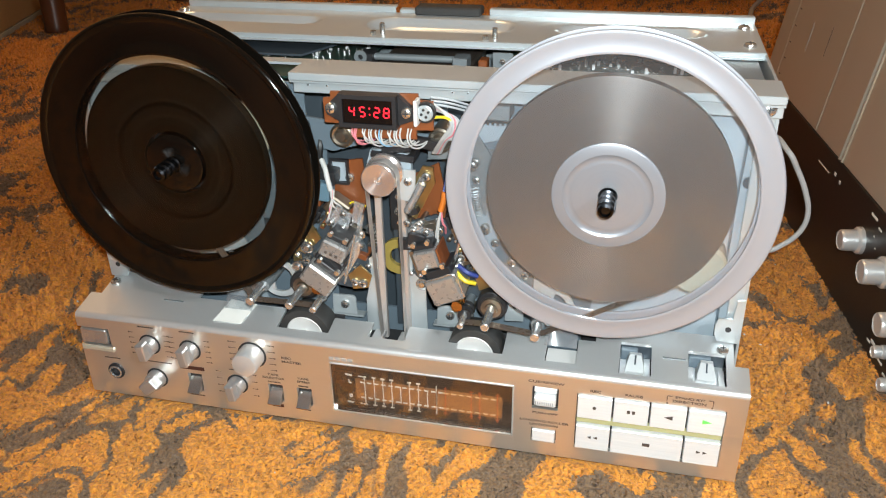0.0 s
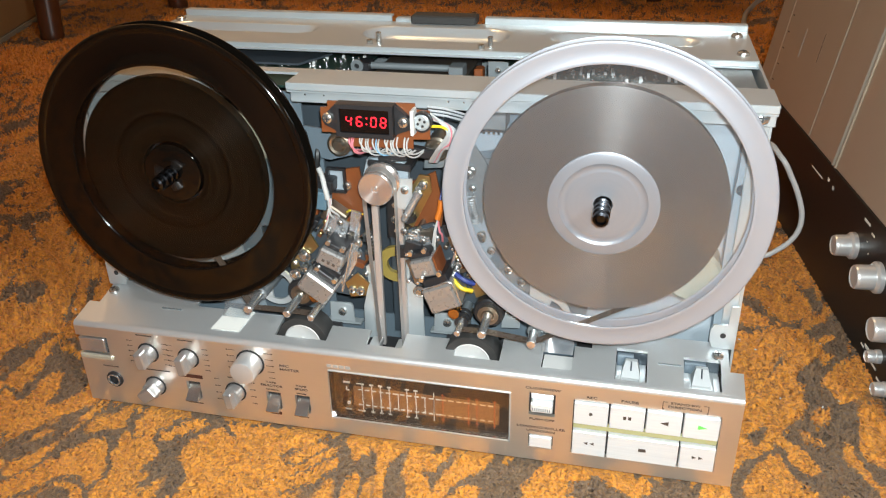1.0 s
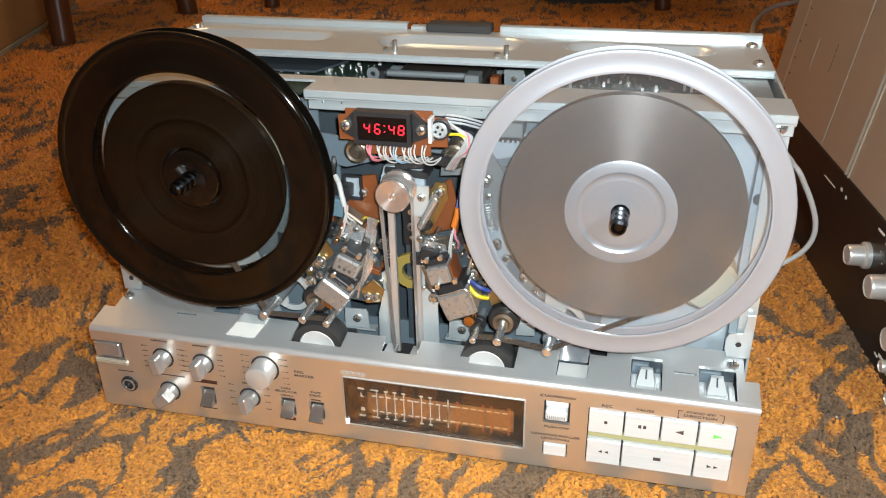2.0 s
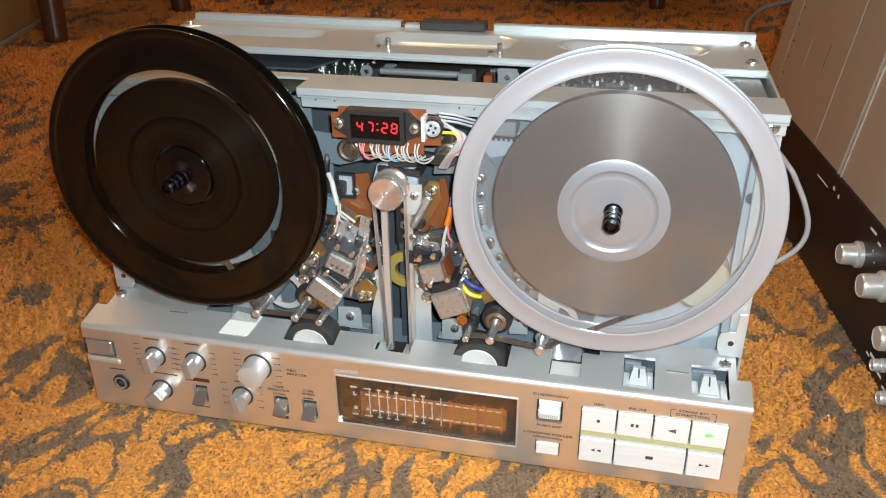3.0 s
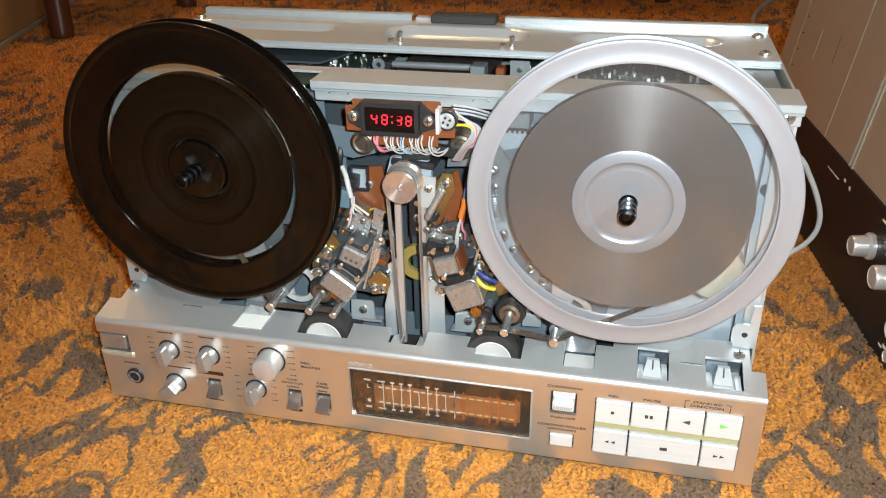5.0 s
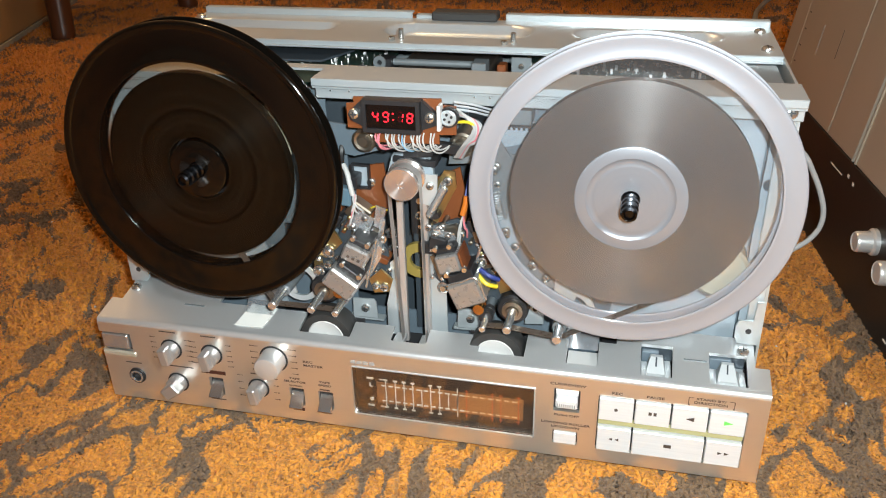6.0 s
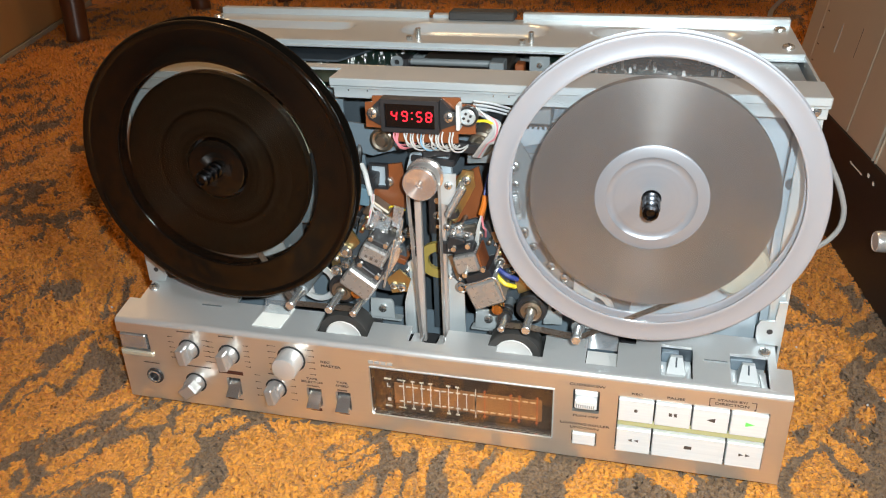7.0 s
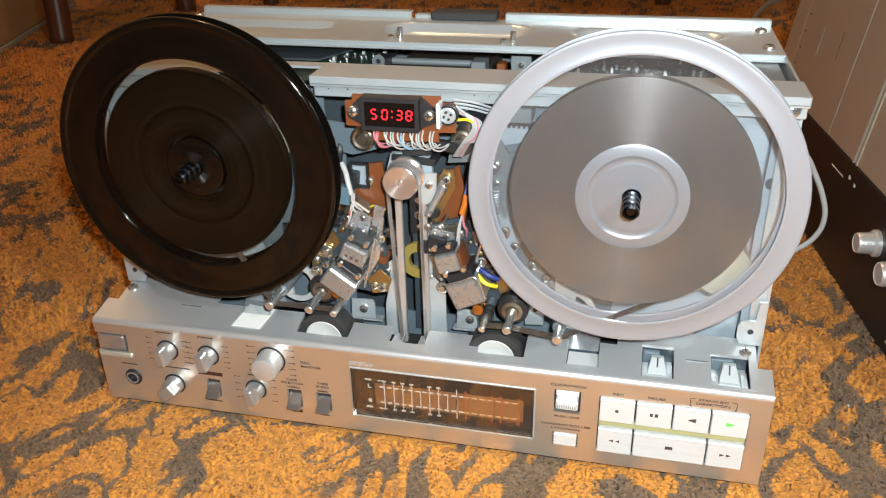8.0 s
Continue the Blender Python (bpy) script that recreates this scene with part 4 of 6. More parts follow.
    wire(deck, [(-0.058, 0.056, 0.190), (-0.054, 0.046, 0.181), (-0.053, 0.044, 0.168), (-0.056, 0.052, 0.156)], "grey", 0.0022)
    wire(deck, [(-0.051, 0.056, 0.192), (-0.048, 0.046, 0.182), (-0.049, 0.046, 0.170), (-0.045, 0.048, 0.158)], "black", 0.0018)
    # black-framed window in the supply board
    bm = holed(bmesh.new(), -0.0405, -0.0285, 0.1590, 0.1755, [(-0.0392, -0.0298, 0.1605, 0.1742)], lambda u, v, w: Vector((u, 0.0385 + w, v)), 0.0030)
    part("window_frame", bm, BLACK, deck, "black frame in the brown board")
    bm = box(bmesh.new(), -0.0391, -0.0299, 0.0409, 0.0414, 0.1606, 0.1741)
    part("window_plate", bm, PALEBLUE, deck)
    # clear plastic tube over the take-up lever, with its bright tip
    a, b = Vector((0.0220, 0.0275, 0.1690)), Vector((0.0120, 0.0260, 0.1500))
    tube_ = part("clear_tube", rod(bmesh.new(), a, b, 0.0028, 0.0024, 20, 0.0006), FILM_TAG, deck, "clear plastic tube")
    part("tube_core", rod(bmesh.new(), a.lerp(b, 0.02), a.lerp(b, 0.98), 0.0011, seg=12), CHROME, tube_)
    part("tube_tip", rod(bmesh.new(), a.lerp(b, 0.78), a.lerp(b, 1.04), 0.0027, 0.0016, 16, 0.0003), SCREW, tube_)
    # bronze guides under the heads
    for x, z, y in ((-0.0450, 0.0975, 0.0110), (0.0460, 0.0975, 0.0090)):
        m = axis_frame((x, 0.0340, z), (x, 0, z))[0]
        h = 0.0340 - y
        bm = lathe(bmesh.new(), [(0, 0), (0.0026, 0), (0.0026, h - 0.0090), (0.0036, h - 0.0086), (0.0036, h - 0.0070), (0.0028, h - 0.0066), (0.0028, h - 0.0014), (0.0036, h - 0.0010), (0.0034, h), (0, h)], m, 24)
        part("bronze_guide", bm, BRONZE, deck, "bronze tape guide under the head")
    # dark rings on the take-up post
    for k in range(3):
        y = 0.0120 + 0.0045 * k
        part("post_ring", lathe(bmesh.new(), [(0.0021, 0), (0.0042, 0), (0.0042, 0.0022), (0.0021, 0.0022)], axis_frame((0.0500, y, 0.0900), (0.0500, y + 1, 0.0900))[0], 22, close=True), BLACK, deck)
    # clear plate with screws above the supply heads
    plate_xz(deck, "clear_cover", [(-0.0400, 0.1370), (-0.0330, 0.1500), (-0.0230, 0.1450), (-0.0280, 0.1320)], 0.0262, 0.0010, FILM_TAG, "clear plastic plate")
    for x, z in ((-0.0375, 0.1385), (-0.0290, 0.1450), (-0.0300, 0.1350)):
        screw(deck, (x, 0.0262, z), (0, -1, 0), 0.0023)
    plate_xz(deck, "clear_cover", [(0.0120, 0.1260), (0.0150, 0.1420), (0.0280, 0.1400), (0.0300, 0.1330), (0.0220, 0.1270)], 0.0252, 0.0010, FILM_TAG, "clear plastic plate")
    for x, z in ((0.0160, 0.1385), (0.0240, 0.1380), (0.0190, 0.1300)):
        screw(deck, (x, 0.0252, z), (0, -1, 0), 0.0023)
    # fine loose leads
    for pts, c in (([(-0.0480, 0.040, 0.176), (-0.0440, 0.034, 0.168), (-0.0470, 0.034, 0.158), (-0.0430, 0.038, 0.150)], "black"), ([(-0.0180, 0.038, 0.146), (-0.0240, 0.034, 0.150), (-0.0290, 0.036, 0.147)], "yellow"), ([(0.0450, 0.036, 0.150), (0.0420, 0.032, 0.142), (0.0440, 0.032, 0.134), (0.0400, 0.036, 0.128)], "black"), ([(-0.0620, 0.036, 0.120), (-0.0570, 0.032, 0.122), (-0.0540, 0.034, 0.117)], "yellow")):
        wire(deck, pts, c, 0.0006)
    # small bright washers and solder ends
    rng = random.Random(41)
    for x0, x1, z0, z1, n in ((-0.066, -0.018, 0.094, 0.150, 16), (0.010, 0.052, 0.094, 0.146, 14)):
        for k in range(n):
            x, z = rng.uniform(x0, x1), rng.uniform(z0, z1)
            r = rng.uniform(0.0009, 0.0019)
            bm = lathe(bmesh.new(), [(0, 0), (r * 0.8, 0), (r * 0.8, 0.0050), (r, 0.0052), (r, 0.0066), (r * 0.5, 0.0072), (0, 0.0072)], axis_frame((x, 0.0345, z), (x, 0, z))[0], 12)
            part("rivet", bm, rng.choice((SCREW, CHROME, BRASS, DULL)), deck)


def transport(deck):
    # back wall of the transport and its deeper panels
    bm = holed(bmesh.new(), -0.2105, 0.2105, 0.0, 0.2165, [(-0.050, 0.046, 0.060, 0.185), (0.085, 0.150, 0.085, 0.125), (-0.10, -0.075, 0.08, 0.12), (-0.062, -0.030, 0.188, 0.210), (0.030, 0.062, 0.195, 0.214)], lambda u, v, w: Vector((u, 0.060 + w, v)), 0.0015)
    part("transport_plate", bm, BLUEGREY, deck, "blue-grey painted transport plate")
    # plate behind the holes, its dark colour standing for shaded depth
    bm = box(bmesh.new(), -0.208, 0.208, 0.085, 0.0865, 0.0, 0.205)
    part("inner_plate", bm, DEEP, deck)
    plate_xz(deck, "side_cover", [(0.2020, 0.060), (0.2100, 0.060), (0.2105, 0.214), (0.2035, 0.204), (0.2022, 0.160)], 0.0490, 0.0012, PALEBLUE, "pale grey side cover")
    plate_xz(deck, "side_cover", [(0.120, 0.060), (0.2008, 0.060), (0.2010, 0.160), (0.2022, 0.204), (0.195, 0.2155), (0.150, 0.2155)], 0.0520, 0.0012, PALEBLUE, "pale blue-grey lower cover")
    plate_xz(deck, "side_cover", [(-0.2100, 0.060), (-0.100, 0.060), (-0.110, 0.100), (-0.150, 0.2155), (-0.2100, 0.2155)], 0.0520, 0.0012, PALEBLUE, "pale blue-grey lower cover")
    bm = rod(bmesh.new(), (0.2068, 0.0484, 0.1755), (0.2068, 0.0489, 0.1755), 0.0036, seg=24)
    part("cover_hole", bm, DEEP, deck)
    # reel tables
    for x in (-0.1255, 0.1305):
        m, _ = axis_frame((x, 0.052, 0.1795), (x, 0.0, 0.1795))
        bm = lathe(bmesh.new(), [(0.012, 0), (0.012, 0.02), (0.027, 0.022), (0.027, 0.0345), (0.0, 0.0345)], m, 40)
        part("reel_table", bm, BLACK, deck, "round black reel table")
    # big cream roller low behind the take-up reel
    bm = rod(bmesh.new(), (0.1835, 0.022, 0.1310), (0.1835, 0.045, 0.1310), 0.0165, seg=40, edge=0.002)
    part("cream_roller", bm, CREAM, deck, "cream plastic tension roller")
    bm = rod(bmesh.new(), (-0.0850, 0.022, 0.1960), (-0.0850, 0.045, 0.1960), 0.0165, seg=40, edge=0.002)
    part("cream_roller", bm, CREAM, deck, "cream plastic tension roller")
    # loading roller
    m, _ = axis_frame((0, 0, 0), (0, -1, 0))
    base = Matrix.Translation((-0.0008, 0.028, 0.1750)) @ m
    bm = lathe(bmesh.new(), [(0, 0), (0.0113, 0), (0.0113, 0.0025), (0.0096, 0.0035), (0.0096, 0.0125), (0.0106, 0.0132), (0.0104, 0.0150), (0.0098, 0.0156), (0.0025, 0.0150), (0.0022, 0.0138), (0.0010, 0.0138), (0.0008, 0.0160), (0, 0.0162)], Matrix(), 56)
    roller = part("loading_roller", bm, TURNED, deck, "turned steel loading roller", local=True)
    roller.matrix_basis = deck.matrix_basis.inverted() @ base
    plate_xz(deck, "roller_carrier", [(-0.014, 0.176), (-0.011, 0.186), (0.004, 0.188), (0.014, 0.184), (0.014, 0.168), (-0.012, 0.164)], 0.032, 0.004, PALEBLUE, "cast pale grey roller carrier")
    plate_xz(deck, "carrier_ear", [(0.008, 0.176), (0.0175, 0.1765), (0.0170, 0.1640), (0.0120, 0.1560), (0.0075, 0.1570)], 0.0285, 0.0012, ZINC)
    screw(deck, (0.0128, 0.0285, 0.1690), (0, -1, 0), 0.0026)
    # guide rails and slot between them
    plate_xz(deck, "guide_plate", [(-0.0105, 0.116), (-0.0165, 0.1110), (-0.0205, 0.1070), (-0.0200, 0.1010), (-0.0160, 0.0985), (-0.0205, 0.0800), (-0.0210, 0.0560), (-0.0072, 0.0560), (-0.0072, 0.116)], 0.0345, 0.0012, ZINC, "pale steel guide plate")
    plate_xz(deck, "guide_plate", [(0.0050, 0.150), (0.0085, 0.148), (0.0100, 0.124), (0.0180, 0.1010), (0.0200, 0.0940), (0.0205, 0.0560), (0.0045, 0.0560)], 0.0345, 0.0012, ZINC, "pale steel guide plate")
    screw(deck, (-0.0178, 0.0345, 0.1050), (0, -1, 0), 0.0022)
    for xa, xb in ((-0.0098, -0.0055), (0.0068, 0.0102)):
        bm = box(bmesh.new(), xa, xb, 0.0302, 0.0340, 0.054, 0.166, 0.0005)
        part("guide_rail", bm, RAIL, deck, "warm grey steel guide rail")

    # slot backing, the shade of the slot in its colour
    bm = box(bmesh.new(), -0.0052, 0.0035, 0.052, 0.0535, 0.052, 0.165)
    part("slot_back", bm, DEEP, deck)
    bm = lathe(bmesh.new(), [(0.0065, 0), (0.0128, 0), (0.0128, 0.0035), (0.0065, 0.0035)], axis_frame((-0.001, 0.0520, 0.106), (-0.001, 0.0, 0.106))[0], 36, close=True)
    part("yellow_gear", bm, surface("yellow_nylon", (0.33, 0.24, 0.06), 0.4), deck, "yellow nylon gear ring")
    # black plate put in as the shade in the upper slot
    bm = box(bmesh.new(), -0.0055, 0.0065, 0.0485, 0.0500, 0.126, 0.168)
    part("slot_shade", bm, BLACK, deck)
    bm = bmesh.new()
    for i in range(3):
        rod(bm, (0.0005, 0.0505, 0.150 - 0.009 * i), (0.0005, 0.0465, 0.150 - 0.009 * i), 0.002 - 0.0003 * i, seg=14)
    part("pin_row", bm, SCREW, deck)
    # slot cheeks in the panel top
    for xa, xb in ((-0.0122, -0.0050), (0.0052, 0.0112)):
        bm = box(bmesh.new(), xa, xb, 0.0105, 0.0260, 0.0600, 0.0635, 0.0004)
        part("slot_step", bm, TOPSILVER, deck)
    bm = box(bmesh.new(), -0.0050, 0.0052, 0.0105, 0.030, 0.050, 0.0520)
    part("slot_floor", bm, DARK, deck)
    # pinch rollers
    for x in (-0.0577, 0.0555):
        m = axis_frame((x, 0.030, 0.0610), (x, 0.0, 0.0610))[0]
        bm = lathe(bmesh.new(), [(0.0126, 0.0), (0.0172, 0.0), (0.0176, 0.0006), (0.0176, 0.0154), (0.0172, 0.0160), (0.0126, 0.0160)], m, 56)
        roll = part("pinch_roller", bm, RUBBER, deck, "black rubber pinch roller with white hub")
        bm = lathe(bmesh.new(), [(0.0127, 0.0), (0.0127, 0.0156), (0.0120, 0.0164), (0.0110, 0.0158), (0.0030, 0.0158), (0.0026, 0.0180), (0, 0.0182)], m, 48)
        part("hub", bm, WHITE, roll, "white roller hub")
        bm = box(bmesh.new(), x - 0.0200, x + 0.0200, 0.0355, 0.0370, 0.045, 0.0640)
        part("roller_arm", bm, DARK, deck)
    # guide posts
    for x, z, r, deep, skirt in ((-0.0865, 0.0905, 0.0034, 0.024, 0.0), (-0.0600, 0.0905, 0.0030, 0.024, 0.0068), (-0.0440, 0.0895, 0.0026, 0.020, 0.0), (0.0500, 0.0900, 0.0024, 0.024, 0.0), (0.0650, 0.0910, 0.0031, 0.022, 0.0066), (0.0950, 0.0880, 0.0034, 0.018, 0.0)):
        bm = rod(bmesh.new(), (x, -0.001, z), (x, deep, z), r * 0.86, seg=24, edge=0.0005)
        post = part("guide_post", bm, CHROME, deck, "polished steel tape guide post")
        if skirt:
            bm = lathe(bmesh.new(), [(0.0, 0.0), (skirt * 0.55, 0.0), (skirt * 0.62, 0.0012), (skirt, 0.0014), (skirt, 0.004), (0, 0.004)], axis_frame((x, deep - 0.002, z), (x, deep + 1, z))[0], 30)
            part("collar", bm, DULL, post)
            bm = rod(bmesh.new(), (x, deep + 0.002, z), (x, 0.058, z), skirt * 1.5, seg=30, edge=0.001)
            part("capstan_housing", bm, BLACK, deck)
        else:
            bm = rod(bmesh.new(), (x, deep - 0.004, z), (x, 0.058, z), r * 1.25, seg=20)
            part("post_base", bm, ZINC_DULL, post)
    # tension arms beside the outer posts
    for s, x in ((-1, -0.0865), (1, 0.0950)):
        plate_xz(deck, "tension_arm", [(x - 0.006, 0.084), (x + 0.004, 0.083), (x + s * 0.004 + 0.005, 0.105), (x + s * 0.006 - 0.004, 0.118), (x + s * 0.004 - 0.009, 0.112)], 0.0300, 0.0015, ZINC, "pale steel tension arm")
        bm = lathe(bmesh.new(), [(0.010, 0), (0.014, 0), (0.014, 0.0015), (0.010, 0.0015)], axis_frame((x + 0.006, 0.034, 0.090), (x + 0.006, 0, 0.090))[0], 30, close=True)
        part("arm_ring", bm, ZINC, deck, "pale ring of the tension arm")
    # heads
    for name, cx, cz, w, h, y0, y1, deg in (("head_cover", -0.0315, 0.1270, 0.0165, 0.0115, 0.008, 0.030, -24), ("head_cover", -0.0410, 0.1080, 0.0215, 0.0140, 0.004, 0.032, -36), ("head_cover", 0.0265, 0.1250, 0.0150, 0.0120, 0.012, 0.030, 17), ("head_cover", 0.0385, 0.1075, 0.0200, 0.0170, 0.008, 0.030, 24)):
        ob = turned_box(name, deck, cx, cz, w, h, y0, y1, deg, SATIN, 0.0012, "polished nickel tape head cover")
        m = Matrix.Translation((cx, 0, cz)) @ Matrix.Rotation(radians(-deg), 4, "Y")
        bm = box(bmesh.new(), -w * 0.42, w * 0.42, y0 + 0.004, y1 + 0.003, h * 0.48, h * 0.80, 0.0006, m=m)
        part("head_body", bm, BLACK, ob)
        bm = box(bmesh.new(), -w * 0.30, w * 0.30, y0 + 0.005, y1 - 0.004, -h * 0.62, -h * 0.46, 0.0008, m=m)
        part("head_face", bm, BRASS, ob, "brown polished head face")
        bm = bmesh.new()
        for k in (-1, 1):
            p = m @ Vector((k * w * 0.30, y0 + 0.003, h * 0.95))
            rod(bm, p, (p.x, p.y - 0.003, p.z), 0.0016, seg=12)
        part("adjuster", bm, SCREW, ob)
    m = Matrix.Translation((0.0385, 0, 0.1075)) @ Matrix.Rotation(radians(-24), 4, "Y")
    loop_pts = [m @ Vector(q) for q in ((0.0105, 0.009, -0.0070), (0.0112, 0.007, 0.0092), (0.0020, 0.007, 0.0100), (-0.0060, 0.009, 0.0096), (-0.0112, 0.012, 0.0085))]
    part("wire_frame", tube(bmesh.new(), loop_pts, 0.0006, 6, 5), CHROME, deck, "bent steel wire clip")
    m = Matrix.Translation((-0.0315, 0, 0.1270)) @ Matrix.Rotation(radians(24), 4, "Y")
    for k in (-1, 0, 1):
        bm = box(bmesh.new(), 0.0035 * k - 0.0009, 0.0035 * k + 0.0009, 0.0076, 0.0081, -0.0022, -0.0006, m=m)
        part("head_dot", bm, INK, deck)
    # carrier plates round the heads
    # coloured dark to give the shade round the heads
    plate_xz(deck, "head_carrier", [(-0.064, 0.118), (-0.050, 0.128), (-0.046, 0.142), (-0.030, 0.142), (-0.018, 0.120), (-0.016, 0.098), (-0.030, 0.088), (-0.062, 0.092)], 0.0340, 0.0020, DEEP, "steel head carrier with shade put into its colour")
    plate_xz(deck, "head_carrier", [(0.012, 0.140), (0.028, 0.146), (0.042, 0.138), (0.058, 0.118), (0.056, 0.092), (0.030, 0.086), (0.012, 0.104)], 0.0340, 0.0020, DEEP, "steel head carrier with shade put into its colour")
    for o, y in (([(-0.0585, 0.112), (-0.0470, 0.124), (-0.0520, 0.133), (-0.0640, 0.128), (-0.0680, 0.116)], 0.0300), ([(-0.0300, 0.100), (-0.0215, 0.108), (-0.0140, 0.101), (-0.0170, 0.092), (-0.0270, 0.090)], 0.0290), ([(0.0530, 0.108), (0.0620, 0.113), (0.0640, 0.102), (0.0560, 0.098)], 0.0300)):
        plate_xz(deck, "brass_bracket", o, y, 0.0015, BRASS, "yellow passivated bracket")
    # phenolic boards and levers above the heads
    plate_xz(deck, "phenolic_board", [(-0.0440, 0.150), (-0.0420, 0.172), (-0.0200, 0.176), (-0.0170, 0.150), (-0.0260, 0.128), (-0.0390, 0.130)], 0.0420, 0.0015, PCB_ORANGE, "orange-brown circuit board")
    plate_xz(deck, "phenolic_board", [(0.0130, 0.168), (0.0280, 0.176), (0.0330, 0.150), (0.0280, 0.122), (0.0120, 0.128), (0.0100, 0.145)], 0.0440, 0.0015, PCB_ORANGE, "orange-brown circuit board")
    plate_xz(deck, "brass_lever", [(0.0150, 0.168), (0.0200, 0.1765), (0.0265, 0.1760), (0.0275, 0.166), (0.0150, 0.141), (0.0100, 0.144)], 0.0360, 0.0015, BRASS, "yellow passivated lever")
    plate_xz(deck, "steel_lever", [(0.0085, 0.1480), (0.0125, 0.1510), (0.0215, 0.1680), (0.0185, 0.1700)], 0.0335, 0.0018, CHROME)
    screw(deck, (0.0222, 0.0358, 0.1700), (0, -1, 0), 0.0030)
    screw(deck, (-0.0285, 0.0418, 0.1630), (0, -1, 0), 0.0030)
    for x, y, z, r in ((-0.0245, 0.0335, 0.1300, 0.0030), (-0.0215, 0.0335, 0.1200, 0.0024), (-0.0255, 0.0285, 0.0960, 0.0026), (-0.0200, 0.0285, 0.0955, 0.0030), (-0.0590, 0.0295, 0.1200, 0.0030), (0.0430, 0.0335, 0.1280, 0.0024), (0.0180, 0.0335, 0.1380, 0.0022), (0.0510, 0.0335, 0.1120, 0.0024), (0.0245, 0.0435, 0.1340, 0.0024), (-0.0400, 0.0335, 0.1360, 0.0022), (-0.0520, 0.0335, 0.1110, 0.0026), (0.0480, 0.0590, 0.1650, 0.0030), (0.0520, 0.0590, 0.1500, 0.0026), (-0.0720, 0.0590, 0.2050, 0.0030)):
        screw(deck, (x, y, z), (0, -1, 0), r)
    for x0, z0, x1, z1, y, r in ((-0.0270, 0.137, -0.0345, 0.100, 0.026, 0.0011), (-0.0210, 0.133, -0.0300, 0.098, 0.022, 0.0009), (0.0450, 0.135, 0.0340, 0.092, 0.026, 0.0010)):
        bm = rod(bmesh.new(), (x0, y, z0), (x1, y, z1), r, seg=10)
        part("steel_rod", bm, CHROME, deck)
    for x, z, y, r, h in ((-0.0350, 0.1350, 0.030, 0.0030, 0.003), (-0.0200, 0.1300, 0.028, 0.0034, 0.002), (-0.0280, 0.1400, 0.026, 0.0028, 0.004), (0.0170, 0.1320, 0.026, 0.0030, 0.003), (0.0220, 0.1310, 0.024, 0.0022, 0.005), (0.0180, 0.1400, 0.026, 0.0028, 0.004), (0.0310, 0.1370, 0.028, 0.0024, 0.003), (0.0450, 0.1210, 0.026, 0.0028, 0.003), (0.0190, 0.0985, 0.028, 0.0040, 0.003), (-0.0560, 0.1180, 0.026, 0.0042, 0.003), (-0.0640, 0.1030, 0.026, 0.0040, 0.003), (-0.0230, 0.1180, 0.026, 0.0022, 0.004)):
        bm = lathe(bmesh.new(), [(r * 0.4, 0), (r, 0), (r, h * 0.5), (r * 0.7, h * 0.6), (r * 0.45, h), (0, h)], axis_frame((x, y + 0.008, z), (x, 0, z))[0] @ Matrix.Translation((0, 0, 0.008 - h)), 20)
        pin = part("pivot", bm, SCREW, deck, "bright pivot with washer")
        bm = rod(bmesh.new(), (x, y + 0.008, z), (x, 0.036, z), r * 0.5, seg=10)
        part("pin", bm, DULL, pin)
    plate_xz(deck, "steel_lever", [(-0.0400, 0.1330), (-0.0330, 0.1420), (-0.0220, 0.1350), (-0.0260, 0.1270), (-0.0340, 0.1280)], 0.0310, 0.0014, DULL)
    plate_xz(deck, "steel_lever", [(-0.0195, 0.1450), (-0.0165, 0.1440), (-0.0205, 0.1210), (-0.0310, 0.1030), (-0.0335, 0.1050), (-0.0240, 0.1230)], 0.0285, 0.0014, CHROME)
    plate_xz(deck, "steel_lever", [(0.0130, 0.1360), (0.0200, 0.1430), (0.0330, 0.1390), (0.0310, 0.1300), (0.0200, 0.1270)], 0.0310, 0.0014, DULL)
    plate_xz(deck, "steel_lever", [(0.0110, 0.1200), (0.0135, 0.1210), (0.0185, 0.1080), (0.0540, 0.1200), (0.0550, 0.1180), (0.0165, 0.1040)], 0.0300, 0.0014, DULL)
    plate_xz(deck, "clear_cover", [(-0.0215, 0.1540), (-0.0150, 0.1520), (-0.0190, 0.1380), (-0.0240, 0.1400)], 0.0270, 0.0010, FILM_TAG)
    for i in range(4):
        turned_box("contact_block", deck, -0.0480 + 0.0035 * i, 0.1400 - 0.006 * (i % 2), 0.0026, 0.0060, 0.030, 0.040, -30, (BLACK, PCB_ORANGE, DULL, BLACK)[i], 0.0003)
    for i in range(4):
        turned_box("contact_block", deck, 0.0375 + 0.0034 * i, 0.1440 - 0.007 * i, 0.0026, 0.0080, 0.028, 0.040, 20, (BLACK, DULL, BLACK, PCB_ORANGE)[i], 0.0003)
    turned_box("solder_board", deck, 0.0350, 0.1275, 0.0012, 0.0130, 0.012, 0.030, 17, PCB_ORANGE, 0.0002, "orange solder board on the head")
    turned_box("black_block", deck, -0.0355, 0.1180, 0.0190, 0.0070, 0.012, 0.034, -30, BLACK)
    turned_box("black_block", deck, 0.0180, 0.1330, 0.0110, 0.0090, 0.022, 0.034, -12, BLACK)
    turned_box("black_block", deck, -0.0320, 0.1385, 0.0120, 0.0060, 0.028, 0.036, -20, BLACK)
    turned_box("black_block", deck, -0.0410, 0.1660, 0.0130, 0.0090, 0.030, 0.042, -6, BLACK)
